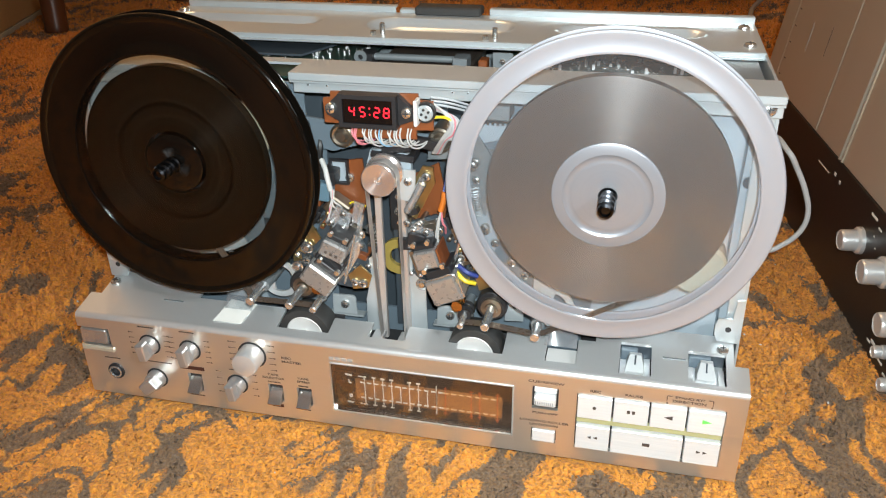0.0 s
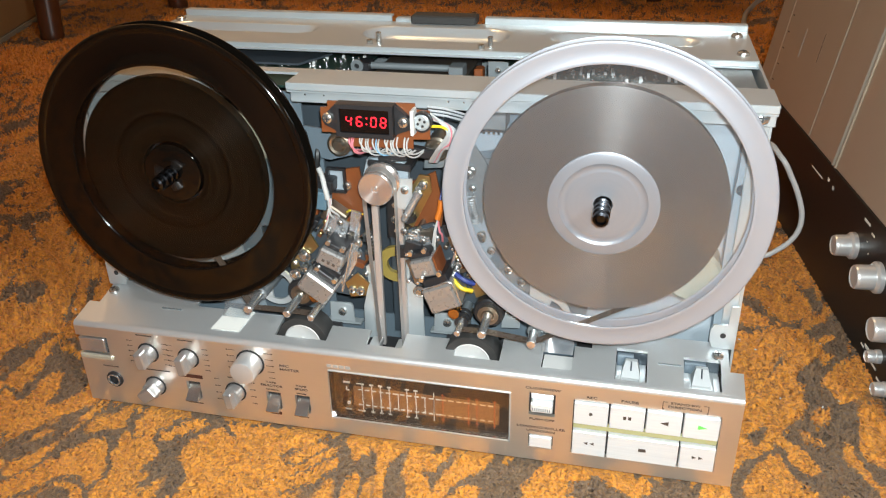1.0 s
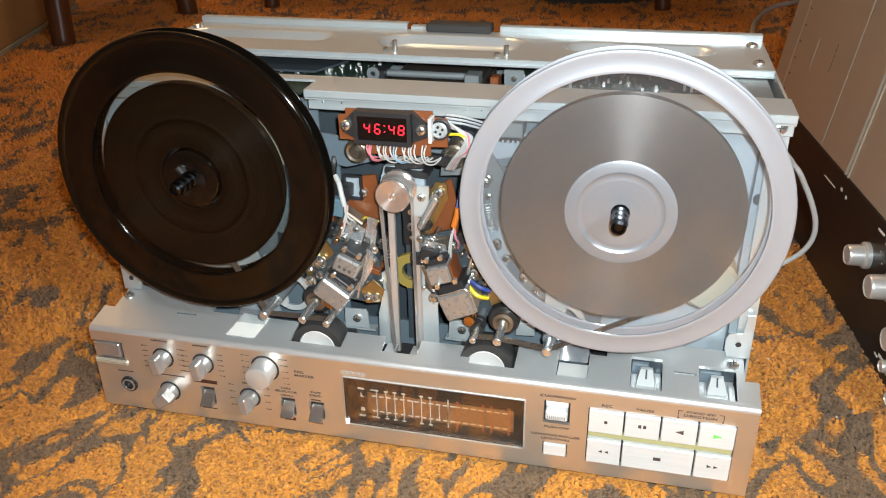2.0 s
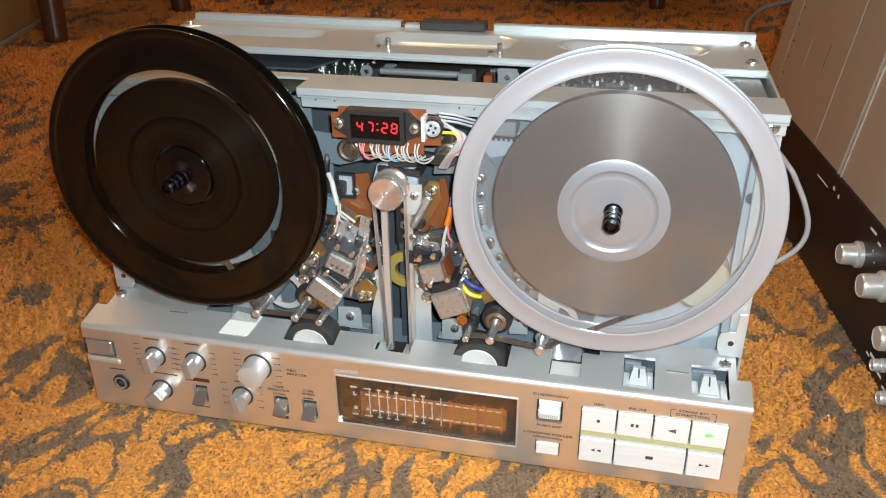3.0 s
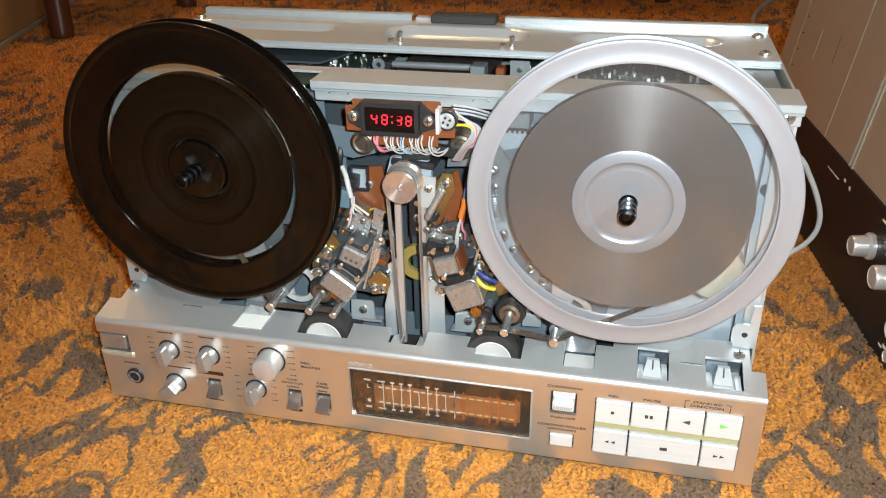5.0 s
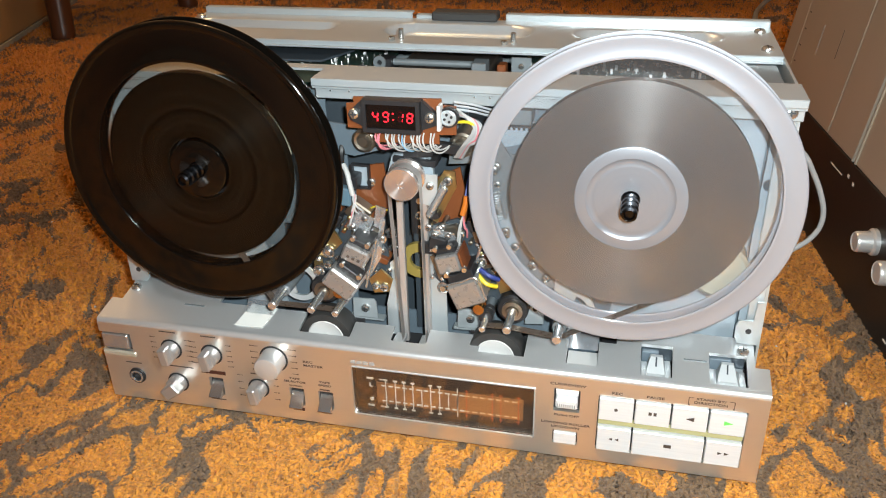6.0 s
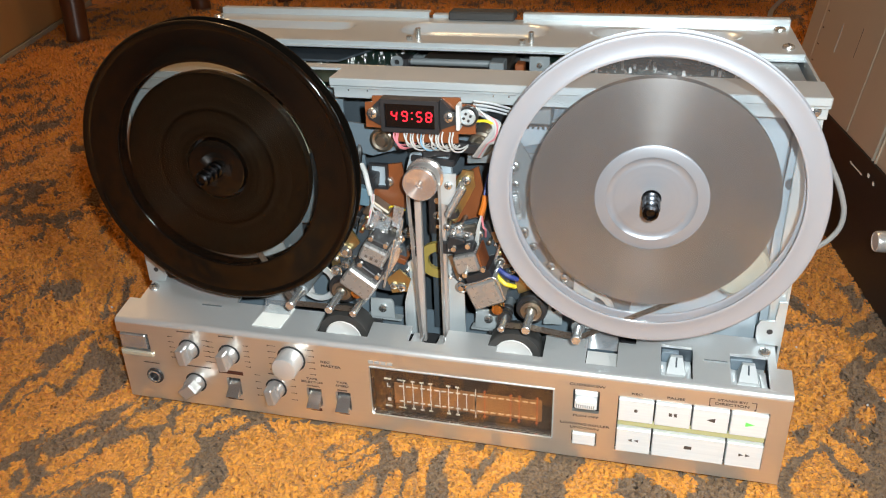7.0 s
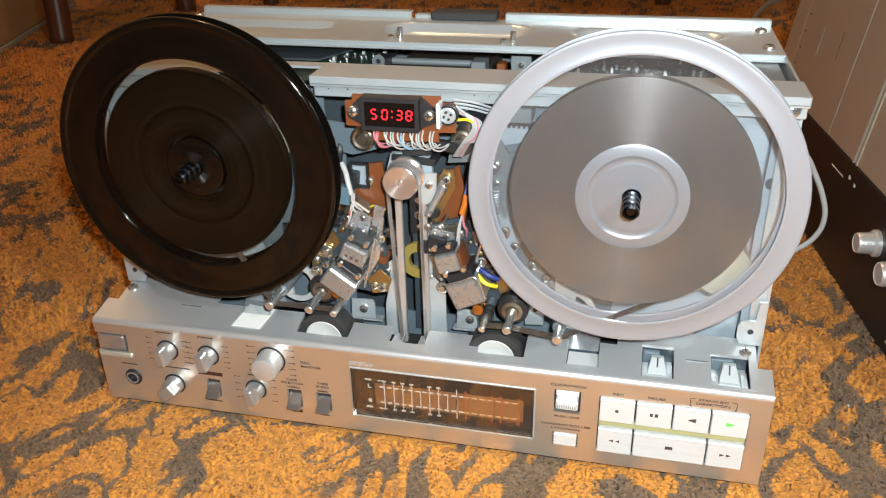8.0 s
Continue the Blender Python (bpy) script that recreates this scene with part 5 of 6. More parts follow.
    turned_box("blue_coil", deck, -0.0415, 0.1590, 0.0100, 0.0120, 0.024, 0.036, -6, surface("blue_film", (0.10, 0.17, 0.22), 0.35), 0.001)
    turned_box("clear_relay", deck, 0.0240, 0.1360, 0.0130, 0.0120, 0.030, 0.042, 14, DULL, 0.001)
    turned_box("clear_relay", deck, -0.0350, 0.1460, 0.0150, 0.0120, 0.030, 0.040, -35, DULL, 0.001)
    fittings(deck)
    # lower brackets
    for x in (-0.0375, 0.0350):
        plate_xz(deck, "panel_bracket", [(x - 0.0085, 0.0780), (x + 0.0060, 0.0785), (x + 0.0075, 0.0765), (x + 0.0080, 0.0640), (x - 0.0090, 0.0640), (x - 0.0090, 0.0660)], 0.0390, 0.0012, ZINC, "pale steel panel bracket")
        screw(deck, (x, 0.0388, 0.0715), (0, -1, 0), 0.0030)
        bm = box(bmesh.new(), x - 0.012, x + 0.012, 0.0400, 0.0460, 0.0615, 0.0630)
        part("bracket_foot", bm, ZINC, deck)
    for x in (-0.070, 0.0765):
        plate_xz(deck, "tab", [(x - 0.006, 0.070), (x + 0.006, 0.071), (x + 0.006, 0.090), (x - 0.005, 0.091)], 0.0420, 0.0012, ZINC, "pale steel tab")
        bm = rod(bmesh.new(), (x + 0.0005, 0.0414, 0.082), (x + 0.0005, 0.0419, 0.082), 0.0016, seg=14)
        part("tab_hole", bm, DARK, deck)
    # slide switches in the panel top
    for x, w in ((0.1546, 0.0188), (0.1963, 0.0217)):
        bm = box(bmesh.new(), x - w / 2 + 0.0004, x + w / 2 - 0.0004, 0.006, 0.032, 0.0585, 0.0600)
        part("slide_well", bm, TOPSILVER, deck)
        # plate in the shaded colour for the dark gap behind the switch
        bm = box(bmesh.new(), x - w / 2, x + w / 2, 0.0325, 0.0340, 0.048, 0.0690)
        part("slide_back", bm, DEEP, deck)
        bm = bmesh.new()
        lower = [bm.verts.new((x + sx * 0.0058, y, 0.0600)) for sx, y in ((-1, 0.0140), (1, 0.0140), (1, 0.0270), (-1, 0.0270))]
        lip = [bm.verts.new((x + sx * 0.0056, 0.0142, 0.0618)) for sx in (-1, 1)]
        ridge = [bm.verts.new((x + sx * 0.0050, 0.0172, 0.0645)) for sx in (-1, 1)]
        crown = [bm.verts.new((x + sx * 0.0036, 0.0222, 0.0688)) for sx in (1, -1)]
        rear = [bm.verts.new((x + sx * 0.0036, 0.0252, 0.0686)) for sx in (1, -1)]
        for f in ((lower[0], lower[1], lip[1], lip[0]), (lip[0], lip[1], ridge[1], ridge[0]), (ridge[0], ridge[1], crown[0], crown[1]), (crown[1], crown[0], rear[0], rear[1]), (rear[1], rear[0], lower[2], lower[3]),
                  (lower[1], lower[2], rear[0], crown[0], ridge[1], lip[1]), (lower[3], lower[0], lip[0], ridge[0], crown[1], rear[1]), lower[::-1]):
            bm.faces.new(f)
        part("slide_switch", bm, SWITCHGREY, deck, "silver wedge slide switch", angle=10)
        bm = bmesh.new()
        rod(bm, (x, 0.0176, 0.0648), (x, 0.0221, 0.0687), 0.0005, seg=8)
        part("switch_groove", bm, DEEP, deck)
        bm = box(bmesh.new(), x - w / 2 + 0.0006, x + w / 2 - 0.008, 0.0280, 0.0320, 0.0600, 0.0680, 0.0005)
        part("slide_block", bm, BLUEGREY, deck)
        bm = bmesh.new()
        for sx in (-1, 1):
            box(bm, x + sx * (w / 2 - 0.0022) - 0.0019, x + sx * (w / 2 - 0.0022) + 0.0019, 0.0062, 0.0260, 0.0600, 0.0622, 0.0003)
        part("slide_cheek", bm, TOPSILVER, deck)
    # thin dull grey bars laid on in place of dark slots
    for xa, xb, y in ((0.1705, 0.1840, 0.0215), (-0.1640, -0.1490, 0.0215)):
        bm = box(bmesh.new(), xa, xb, y, y + 0.0014, top_z(y) - 0.0003, top_z(y) + 0.0005, 0.0002)
        part("slot_bar", bm, ZINC_DULL, deck)
    bm = box(bmesh.new(), 0.1007, 0.1193, 0.0088, 0.0290, 0.0605, 0.0620)
    part("tag_well", bm, WHITE, deck)
    # paper and film tags on the panel top
    for pts, mat_, name in (([(-0.1200, 0.0080), (-0.1000, 0.0080), (-0.0965, 0.0270), (-0.1160, 0.0290)], PAPER, "paper_tag"),):
        bm = bmesh.new()
        lo = [bm.verts.new((x, y, top_z(y) + 0.0004)) for x, y in pts]
        hi = [bm.verts.new((x, y, top_z(y) + 0.0007)) for x, y in pts]
        bm.faces.new(hi), bm.faces.new(lo[::-1])
        for i in range(4):
            bm.faces.new((lo[i], lo[(i + 1) % 4], hi[(i + 1) % 4], hi[i]))
        part(name, bm, mat_, deck, "white paper tag")
    for x in (-0.107, 0.109):
        bm = bmesh.new()
        rows = []
        for j in range(5):
            a = j / 4
            rows.append([bm.verts.new((x + 0.020 * (i / 8 - 0.5), 0.020 + 0.012 * a, top_z(0.02) + 0.001 + 0.014 * a + 0.003 * math.sin(i * 0.9) * a)) for i in range(9)])
        for a, b in zip(rows, rows[1:]):
            for i in range(8):
                bm.faces.new((a[i], a[i + 1], b[i + 1], b[i]))
        part("film_tag", bm, FILM_TAG, deck, "curled clear film tag")


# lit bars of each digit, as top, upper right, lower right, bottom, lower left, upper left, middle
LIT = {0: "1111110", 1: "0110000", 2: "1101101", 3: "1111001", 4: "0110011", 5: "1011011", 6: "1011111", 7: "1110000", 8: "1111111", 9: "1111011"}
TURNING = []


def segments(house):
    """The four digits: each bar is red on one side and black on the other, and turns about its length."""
    w, h, slant = 0.0030, 0.0054, 0.10
    for d, cx in enumerate((-0.0150, -0.0088, -0.0004, 0.0052)):
        for k, (x, z, deg, long) in enumerate(((0, h / 2, 0, w), (w / 2, h / 4, 90, h / 2), (w / 2, -h / 4, 90, h / 2), (0, -h / 2, 0, w), (-w / 2, -h / 4, 90, h / 2), (-w / 2, h / 4, 90, h / 2), (0, 0, 0, w))):
            a, t = long * 0.43, 0.00042
            bm = bmesh.new()
            for y, side in ((-0.00022, 1), (0.00022, -1)):
                vs = [bm.verts.new((px, y, pz)) for px, pz in ((-a, 0), (-a + t, -t), (a - t, -t), (a, 0), (a - t, t), (-a + t, t))]
                bm.faces.new(vs if side > 0 else vs[::-1])
            bm.verts.ensure_lookup_table()
            for i in range(6):
                j = (i + 1) % 6
                bm.faces.new((bm.verts[j], bm.verts[i], bm.verts[6 + i], bm.verts[6 + j]))
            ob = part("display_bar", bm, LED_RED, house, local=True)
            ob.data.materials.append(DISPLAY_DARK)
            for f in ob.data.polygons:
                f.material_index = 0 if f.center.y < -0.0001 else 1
            lean = Matrix.Rotation(radians(6), 4, "Y")
            m = Matrix.Translation((cx, 0.0116, 0.2180)) @ lean @ Matrix.Translation((x, 0, z)) @ Matrix.Rotation(radians(deg), 4, "Y")
            ob.matrix_basis = whole(house).inverted() @ m
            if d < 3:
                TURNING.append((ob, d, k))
    bm = bmesh.new()
    for z in (0.2165, 0.2200):
        rod(bm, (-0.0046, 0.0119, z), (-0.0046, 0.0115, z), 0.0004, seg=10)
    part("display_colon", bm, LED_RED, house)


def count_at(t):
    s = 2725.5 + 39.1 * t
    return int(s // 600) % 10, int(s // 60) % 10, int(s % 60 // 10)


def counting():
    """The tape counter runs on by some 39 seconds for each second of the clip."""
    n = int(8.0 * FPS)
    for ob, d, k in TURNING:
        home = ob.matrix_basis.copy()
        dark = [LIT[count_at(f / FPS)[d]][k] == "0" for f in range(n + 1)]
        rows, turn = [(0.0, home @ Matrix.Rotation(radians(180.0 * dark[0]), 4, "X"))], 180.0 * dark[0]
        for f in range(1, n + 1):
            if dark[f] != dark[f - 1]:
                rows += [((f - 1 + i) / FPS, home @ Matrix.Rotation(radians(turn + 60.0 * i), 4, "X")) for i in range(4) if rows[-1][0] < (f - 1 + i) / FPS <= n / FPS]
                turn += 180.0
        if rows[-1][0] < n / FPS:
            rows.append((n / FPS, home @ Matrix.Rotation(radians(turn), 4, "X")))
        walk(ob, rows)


def counter(deck):
    """The electronic tape counter on its orange board."""
    before = set(deck.children)
    out = [(-0.0345, 0.2080), (-0.0345, 0.2225), (-0.0300, 0.2230), (-0.0300, 0.2265), (0.0215, 0.2275), (0.0220, 0.2240), (0.0300, 0.2235), (0.0300, 0.2070), (0.0200, 0.2065), (0.0200, 0.2010), (-0.0180, 0.2000), (-0.0185, 0.2075)]
    plate_xz(deck, "counter_board", out, 0.0190, 0.0015, PCB_ORANGE, "orange-brown counter circuit board")
    bm = bmesh.new()
    holed(bm, -0.0228, 0.0108, 0.2085, 0.2275, [(-0.0205, 0.0085, 0.2110, 0.2250)], lambda u, v, w: Vector((u, 0.0110 + w, v)), 0.0080)
    prism(bm, [(0.0109, 0.2100), (0.0200, 0.2135), (0.0208, 0.2190), (0.0180, 0.2210), (0.0109, 0.2272)], 0.0150, 0.0188)
    prism(bm, [(-0.0229, 0.2100), (-0.0229, 0.2272), (-0.0290, 0.2215), (-0.0325, 0.2175), (-0.0310, 0.2140)], 0.0150, 0.0188)
    house = part("display_housing", bm, BLACK, deck, "black counter display housing")
    bm = box(bmesh.new(), -0.0204, 0.0084, 0.0120, 0.0182, 0.2111, 0.2249)
    part("display_back", bm, surface("display_black", (0.004, 0.003, 0.003), 0.25), house)
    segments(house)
    screw(deck, (-0.0285, 0.0148, 0.2180), (0, -1, 0), 0.0032, h=0.0024)
    screw(deck, (0.0158, 0.0148, 0.2178), (0, -1, 0), 0.0032, h=0.0024)
    bm = box(bmesh.new(), 0.0206, 0.0227, 0.0110, 0.0190, 0.2112, 0.2258, 0.0004)
    part("connector", bm, WHITE, deck, "white plug connector")
    m = axis_frame((0.0262, 0.0190, 0.2180), (0.0262, 0, 0.2180))[0]
    bm = lathe(bmesh.new(), [(0.0046, 0), (0.0046, 0.004), (0.0037, 0.0046), (0.0034, 0.0040), (0, 0.0040)], m, 26)
    trim = part("trimmer", bm, ZINC, deck, "round grey trimmer in a black ring")
    bm = lathe(bmesh.new(), [(0.0046, 0), (0.0058, 0), (0.0058, 0.0036), (0.0047, 0.0036)], m, 26, close=True)
    part("trimmer_ring", bm, BLACK, trim)
    bm = bmesh.new()
    for a in (20, 110, 200, 290):
        v = m @ Vector((0.0021 * math.cos(radians(a)), 0.0021 * math.sin(radians(a)), 0.0040))
        rod(bm, v, (v.x, v.y - 0.0007, v.z), 0.0008, seg=8)
    part("trimmer_pins", bm, DARK, trim)
    for i, (x, c) in enumerate(((-0.0170, "pink"), (-0.0158, "pink"), (-0.0146, "pink"), (-0.0110, "white"), (-0.0092, "white"), (-0.0074, "white"), (-0.0056, "white"), (-0.0030, "white"), (-0.0012, "blue"), (0.0006, "white"), (0.0040, "white"), (0.0058, "white"), (0.0076, "white"), (0.0094, "white"), (0.0112, "white"), (0.0155, "white"), (0.0175, "white"))):
        e, g = 0.0016 * math.sin(2.7 * i), 0.0012 * math.cos(1.9 * i)
        wire(deck, [(x, 0.0182, 0.2075), (x + 0.3 * e, 0.0150, 0.2035 + g), (x + 0.0015 + e, 0.0165, 0.1985 + g), (x + 0.0045 + 1.4 * e, 0.0235, 0.1955 + g), (x + 0.0080 + e, 0.0340, 0.1960)], c, 0.00050)
    for i, c in enumerate(("white", "white", "grey", "white", "pink", "white", "grey")):
        d = 0.0013 * i
        wire(deck, [(0.029 + d * 0.2, 0.0230, 0.2215 - d * 0.5), (0.036 + d, 0.0200, 0.2170 - d * 0.4), (0.0400 + d * 0.3, 0.0190, 0.2110 - d), (0.0330 + d * 0.5, 0.0230, 0.2000), (0.0255 + d * 0.6, 0.0330, 0.1880)], c, 0.00065)
    wire(deck, [(0.0290, 0.0210, 0.2140), (0.0370, 0.0190, 0.2150), (0.0420, 0.0220, 0.2110), (0.0440, 0.040, 0.2060)], "yellow", 0.0009)
    for z in (0.2250, 0.2230, 0.2210):
        wire(deck, [(0.0280, 0.0230, z), (0.0380, 0.0260, z - 0.002), (0.0500, 0.0350, z - 0.008)], "grey", 0.0007)
    for ob in set(deck.children) - before:
        ob.location += Vector((0.0017, 0, -0.0015))
    # struts and levers beneath
    turned_box("black_lever", deck, 0.0110, 0.1935, 0.0420, 0.0060, 0.030, 0.036, -6, BLACK, 0.0008)
    turned_box("black_lever", deck, 0.0060, 0.1890, 0.0180, 0.0050, 0.028, 0.034, 8, BLACK, 0.0008)
    for x, z, y in ((-0.0300, 0.1920, 0.035), (0.0310, 0.1930, 0.035)):
        m = axis_frame((x, 0.058, z), (x, 0, z))[0]
        bm = lathe(bmesh.new(), [(0.0075, 0), (0.0075, 0.058 - y - 0.002), (0.0060, 0.058 - y - 0.001), (0.0045, 0.058 - y - 0.0015), (0.0030, 0.058 - y + 0.001), (0, 0.058 - y + 0.001)], m, 28)
        part("solenoid_end", bm, DULL, deck, "dull steel solenoid end")
    plate_xz(deck, "cross_plate", [(-0.075, 0.185), (-0.060, 0.200), (-0.024, 0.196), (-0.020, 0.184), (-0.040, 0.178)], 0.0460, 0.0015, BLUEGREY)
    plate_xz(deck, "cross_plate", [(0.020, 0.176), (0.022, 0.192), (0.050, 0.196), (0.060, 0.180)], 0.0480, 0.0015, ZINC_DULL)
    # harness on the supply side and round the take-up heads
    part("sleeve", tube(bmesh.new(), [(-0.0425, 0.032, 0.1775), (-0.0390, 0.028, 0.1735), (-0.0368, 0.025, 0.168), (-0.0350, 0.024, 0.161)], 0.0016, 10), WIRES["white"], deck, "white cable sleeve")
    for i, (x, z, c) in enumerate(((-0.0300, 0.150, "white"), (-0.0335, 0.148, "white"), (-0.0370, 0.147, "white"), (-0.0390, 0.142, "pink"), (-0.0405, 0.139, "white"))):
        wire(deck, [(-0.0345 + 0.0004 * i, 0.0235, 0.162), (-0.0343 + 0.0002 * i, 0.0230, 0.157), (0.5 * (x - 0.0343), 0.0225, z + 0.004), (x, 0.0260, z), (x - 0.002, 0.0330, z - 0.006)], c, 0.0007)
    part("sleeve", tube(bmesh.new(), [(0.0356, 0.0268, 0.1650), (0.0350, 0.0260, 0.1600), (0.0332, 0.0250, 0.1530)], 0.0018, 10), WIRES["orange"], deck, "orange cable sleeve")
    for dx in (-0.0012, 0.0012):
        wire(deck, [(0.0400 + dx, 0.0480, 0.186), (0.0375 + dx, 0.0330, 0.176), (0.0355 + 0.6 * dx, 0.0268, 0.164)], "navy", 0.0007)
    for x, z, c in ((0.0300, 0.131, "white"), (0.0312, 0.129, "white"), (0.0360, 0.139, "pink")):
        wire(deck, [(0.0337, 0.0250, 0.153), (0.5 * (x + 0.0335), 0.0240, 0.146), (x, 0.0250, z + 0.004), (x - 0.001, 0.0300, z - 0.003)], c, 0.0007)
    wire(deck, [(0.0440, 0.0180, 0.117), (0.0500, 0.0150, 0.113), (0.0560, 0.0180, 0.110)], "yellow", 0.0014)
    wire(deck, [(0.0450, 0.0200, 0.120), (0.0510, 0.0180, 0.117), (0.0570, 0.0200, 0.114)], "navy", 0.0016)
    for pts, r in (([(-0.056, 0.046, 0.196), (-0.050, 0.036, 0.186), (-0.046, 0.030, 0.176), (-0.048, 0.034, 0.160)], 0.0020), ([(-0.060, 0.048, 0.186), (-0.053, 0.038, 0.178), (-0.050, 0.034, 0.166), (-0.054, 0.040, 0.148)], 0.0016), ([(0.040, 0.044, 0.182), (0.037, 0.036, 0.174), (0.0395, 0.034, 0.160), (0.042, 0.036, 0.146)], 0.0016), ([(-0.046, 0.040, 0.150), (-0.050, 0.034, 0.138), (-0.056, 0.034, 0.132), (-0.064, 0.042, 0.128)], 0.0014)):
        wire(deck, pts, "black", r)
    for x, z, w, h, deg, mat_ in ((-0.052, 0.141, 0.008, 0.005, -30, BLACK), (-0.056, 0.133, 0.007, 0.004, -34, DULL), (-0.048, 0.150, 0.006, 0.006, -10, PCB_ORANGE), (0.046, 0.132, 0.008, 0.005, 28, BLACK), (0.050, 0.125, 0.006, 0.004, 30, DULL), (0.040, 0.153, 0.006, 0.007, 10, BLACK), (-0.020, 0.1135, 0.006, 0.004, -20, PCB_ORANGE), (0.0145, 0.1480, 0.006, 0.004, 24, BLACK)):
        turned_box("contact_block", deck, x, z, w, h, 0.030, 0.042, deg, mat_, 0.0004)
    for i in range(6):
        x = -0.066 + 0.004 * i
        wire(deck, [(x, 0.045, 0.185 - 0.004 * i), (x + 0.004, 0.040, 0.170), (x + 0.001, 0.042, 0.150), (x + 0.006, 0.048, 0.130)], random.choice(("grey", "black", "white", "black")), 0.0009)


def inside(deck):
    """What lies in the open top between the bars."""
    rng = random.Random(4)
    for lo, hi, z, n in ((-0.205, -0.046, 0.2115, 120), (0.050, 0.186, 0.2115, 300)):
        bm = box(bmesh.new(), lo, hi, 0.088, 0.200, z - 0.0016, z)
        part("main_board", bm, PCB_GREEN, deck, "dark green circuit board")
        bm = bmesh.new()
        bm2 = bmesh.new()
        for i in range(n):
            x, y = rng.uniform(lo + 0.003, hi - 0.003), rng.uniform(0.122, 0.166)
            if rng.random() < 0.88:
                rod(bm, (x, y, z), (x, y, z + rng.uniform(0.0004, 0.0020)), rng.uniform(0.0005, 0.0013), seg=8)
            else:
                box(bm2, x - 0.0009, x + 0.0009, y - 0.0008, y + 0.0008, z, z + rng.uniform(0.001, 0.0045))
        tagged(part("solder_joints", bm, SCREW, deck), kind="stuff")
        tagged(part("board_components", bm2, WHITE, deck), kind="stuff")
    bm = prism(bmesh.new(), [(-0.200, 0.118), (-0.200, 0.150), (-0.072, 0.150), (-0.086, 0.118)], -0.2182, -0.2168, Matrix(((1, 0, 0, 0), (0, 0, 1, 0), (0, -1, 0, 0), (0, 0, 0, 1))))
    part("board_shield", bm, DEEP, deck, "dark steel shield plate")
    bm = box(bmesh.new(), -0.036, 0.030, 0.0980, 0.1900, 0.1700, 0.2120, 0.0015)
    tr = part("transformer", bm, surface("brown_varnish_core", (0.075, 0.062, 0.052), 0.4, 0.3), deck, "dark brown mains transformer")
    bm = rod(bmesh.new(), (-0.040, 0.128, 0.2165), (0.026, 0.128, 0.2165), 0.0024, seg=16)
    part("transformer_rod", bm, ZINC_DULL, tr)
    bm = box(bmesh.new(), 0.020, 0.030, 0.118, 0.132, 0.2122, 0.2200, 0.0006)
    part("transformer_clamp", bm, ZINC_DULL, tr)
    bm = box(bmesh.new(), -0.046, -0.036, 0.120, 0.134, 0.2100, 0.2200, 0.0006)
    part("transformer_clamp", bm, BLACK, tr)
    bm = lathe(bmesh.new(), [(0.0018, 0), (0.0044, 0), (0.0044, 0.0015), (0.0018, 0.0015)], axis_frame((-0.0430, 0.118, 0.2185), (-0.0430, 0, 0.2185))[0], 24, close=True)
    part("hook_plate", bm, ZINC_DULL, deck)
    screw(deck, (-0.0590, 0.1250, 0.2120), (0, -0.3, 1), 0.0026)
    bm = prism(bmesh.new(), [(0.047, 0.205), (0.060, 0.205), (0.060, 0.2245), (0.047, 0.2245)], 0.1195, 0.1210)
    part("hook_plate", bm, ZINC_DULL, deck)
    screw(deck, (0.0535, 0.1195, 0.2190), (0, -1, 0), 0.0020)
    turned_box("orange_coil", deck, 0.0400, 0.2120, 0.0060, 0.0140, 0.120, 0.130, 0, PCB_ORANGE)
    bm = box(bmesh.new(), 0.186, 0.1895, 0.067, 0.123, 0.2000, 0.2240)
    part("dark_divider", bm, BLACK, deck)
    # parts that show between the flanges of the take-up reel
    bm = bmesh.new()
    box(bm, 0.046, 0.074, 0.0500, 0.0520, 0.2010, 0.2040)
    for i in range(9):
        box(bm, 0.0470 + 0.003 * i, 0.0485 + 0.003 * i, 0.0500, 0.0520, 0.1995, 0.2012)
    part("toothed_rack", bm, DARK, deck, "dark toothed rack")
    plate_xz(deck, "pale_bracket", [(0.046, 0.150), (0.046, 0.180), (0.052, 0.184), (0.064, 0.184), (0.060, 0.160), (0.056, 0.140)], 0.0500, 0.0014, ZINC_DULL)
    screw(deck, (0.0495, 0.0498, 0.1755), (0, -1, 0), 0.0032)
    screw(deck, (0.0500, 0.0498, 0.1640), (0, -1, 0), 0.0026)
    for x0, z0, x1, z1, r in ((0.0500, 0.160, 0.0525, 0.142, 0.0022), (0.108, 0.1185, 0.128, 0.1165, 0.0022)):
        a, b = Vector((x0, 0.046, z0)), Vector((x1, 0.046, z1))
        d = (b - a).normalized()
        side = d.cross(Vector((0, 1, 0)))
        pts = [a + (b - a) * (k / 72) + r * (math.cos(k * 0.9) * side + math.sin(k * 0.9) * Vector((0, 1, 0))) for k in range(73)]
        part("coil_spring", tube(bmesh.new(), pts, 0.0005, 5, 1), ZINC, deck, "small steel coil spring")
    plate_xz(deck, "pale_bracket", [(0.068, 0.110), (0.078, 0.122), (0.086, 0.112), (0.092, 0.098), (0.076, 0.098)], 0.0440, 0.0014, ZINC_DULL)
    plate_xz(deck, "pale_bracket", [(0.092, 0.108), (0.102, 0.114), (0.110, 0.104), (0.106, 0.096), (0.094, 0.097)], 0.0420, 0.0014, ZINC)
    plate_xz(deck, "pale_bracket", [(0.106, 0.1235), (0.150, 0.1235), (0.152, 0.108), (0.108, 0.108)], 0.0500, 0.0014, ZINC)
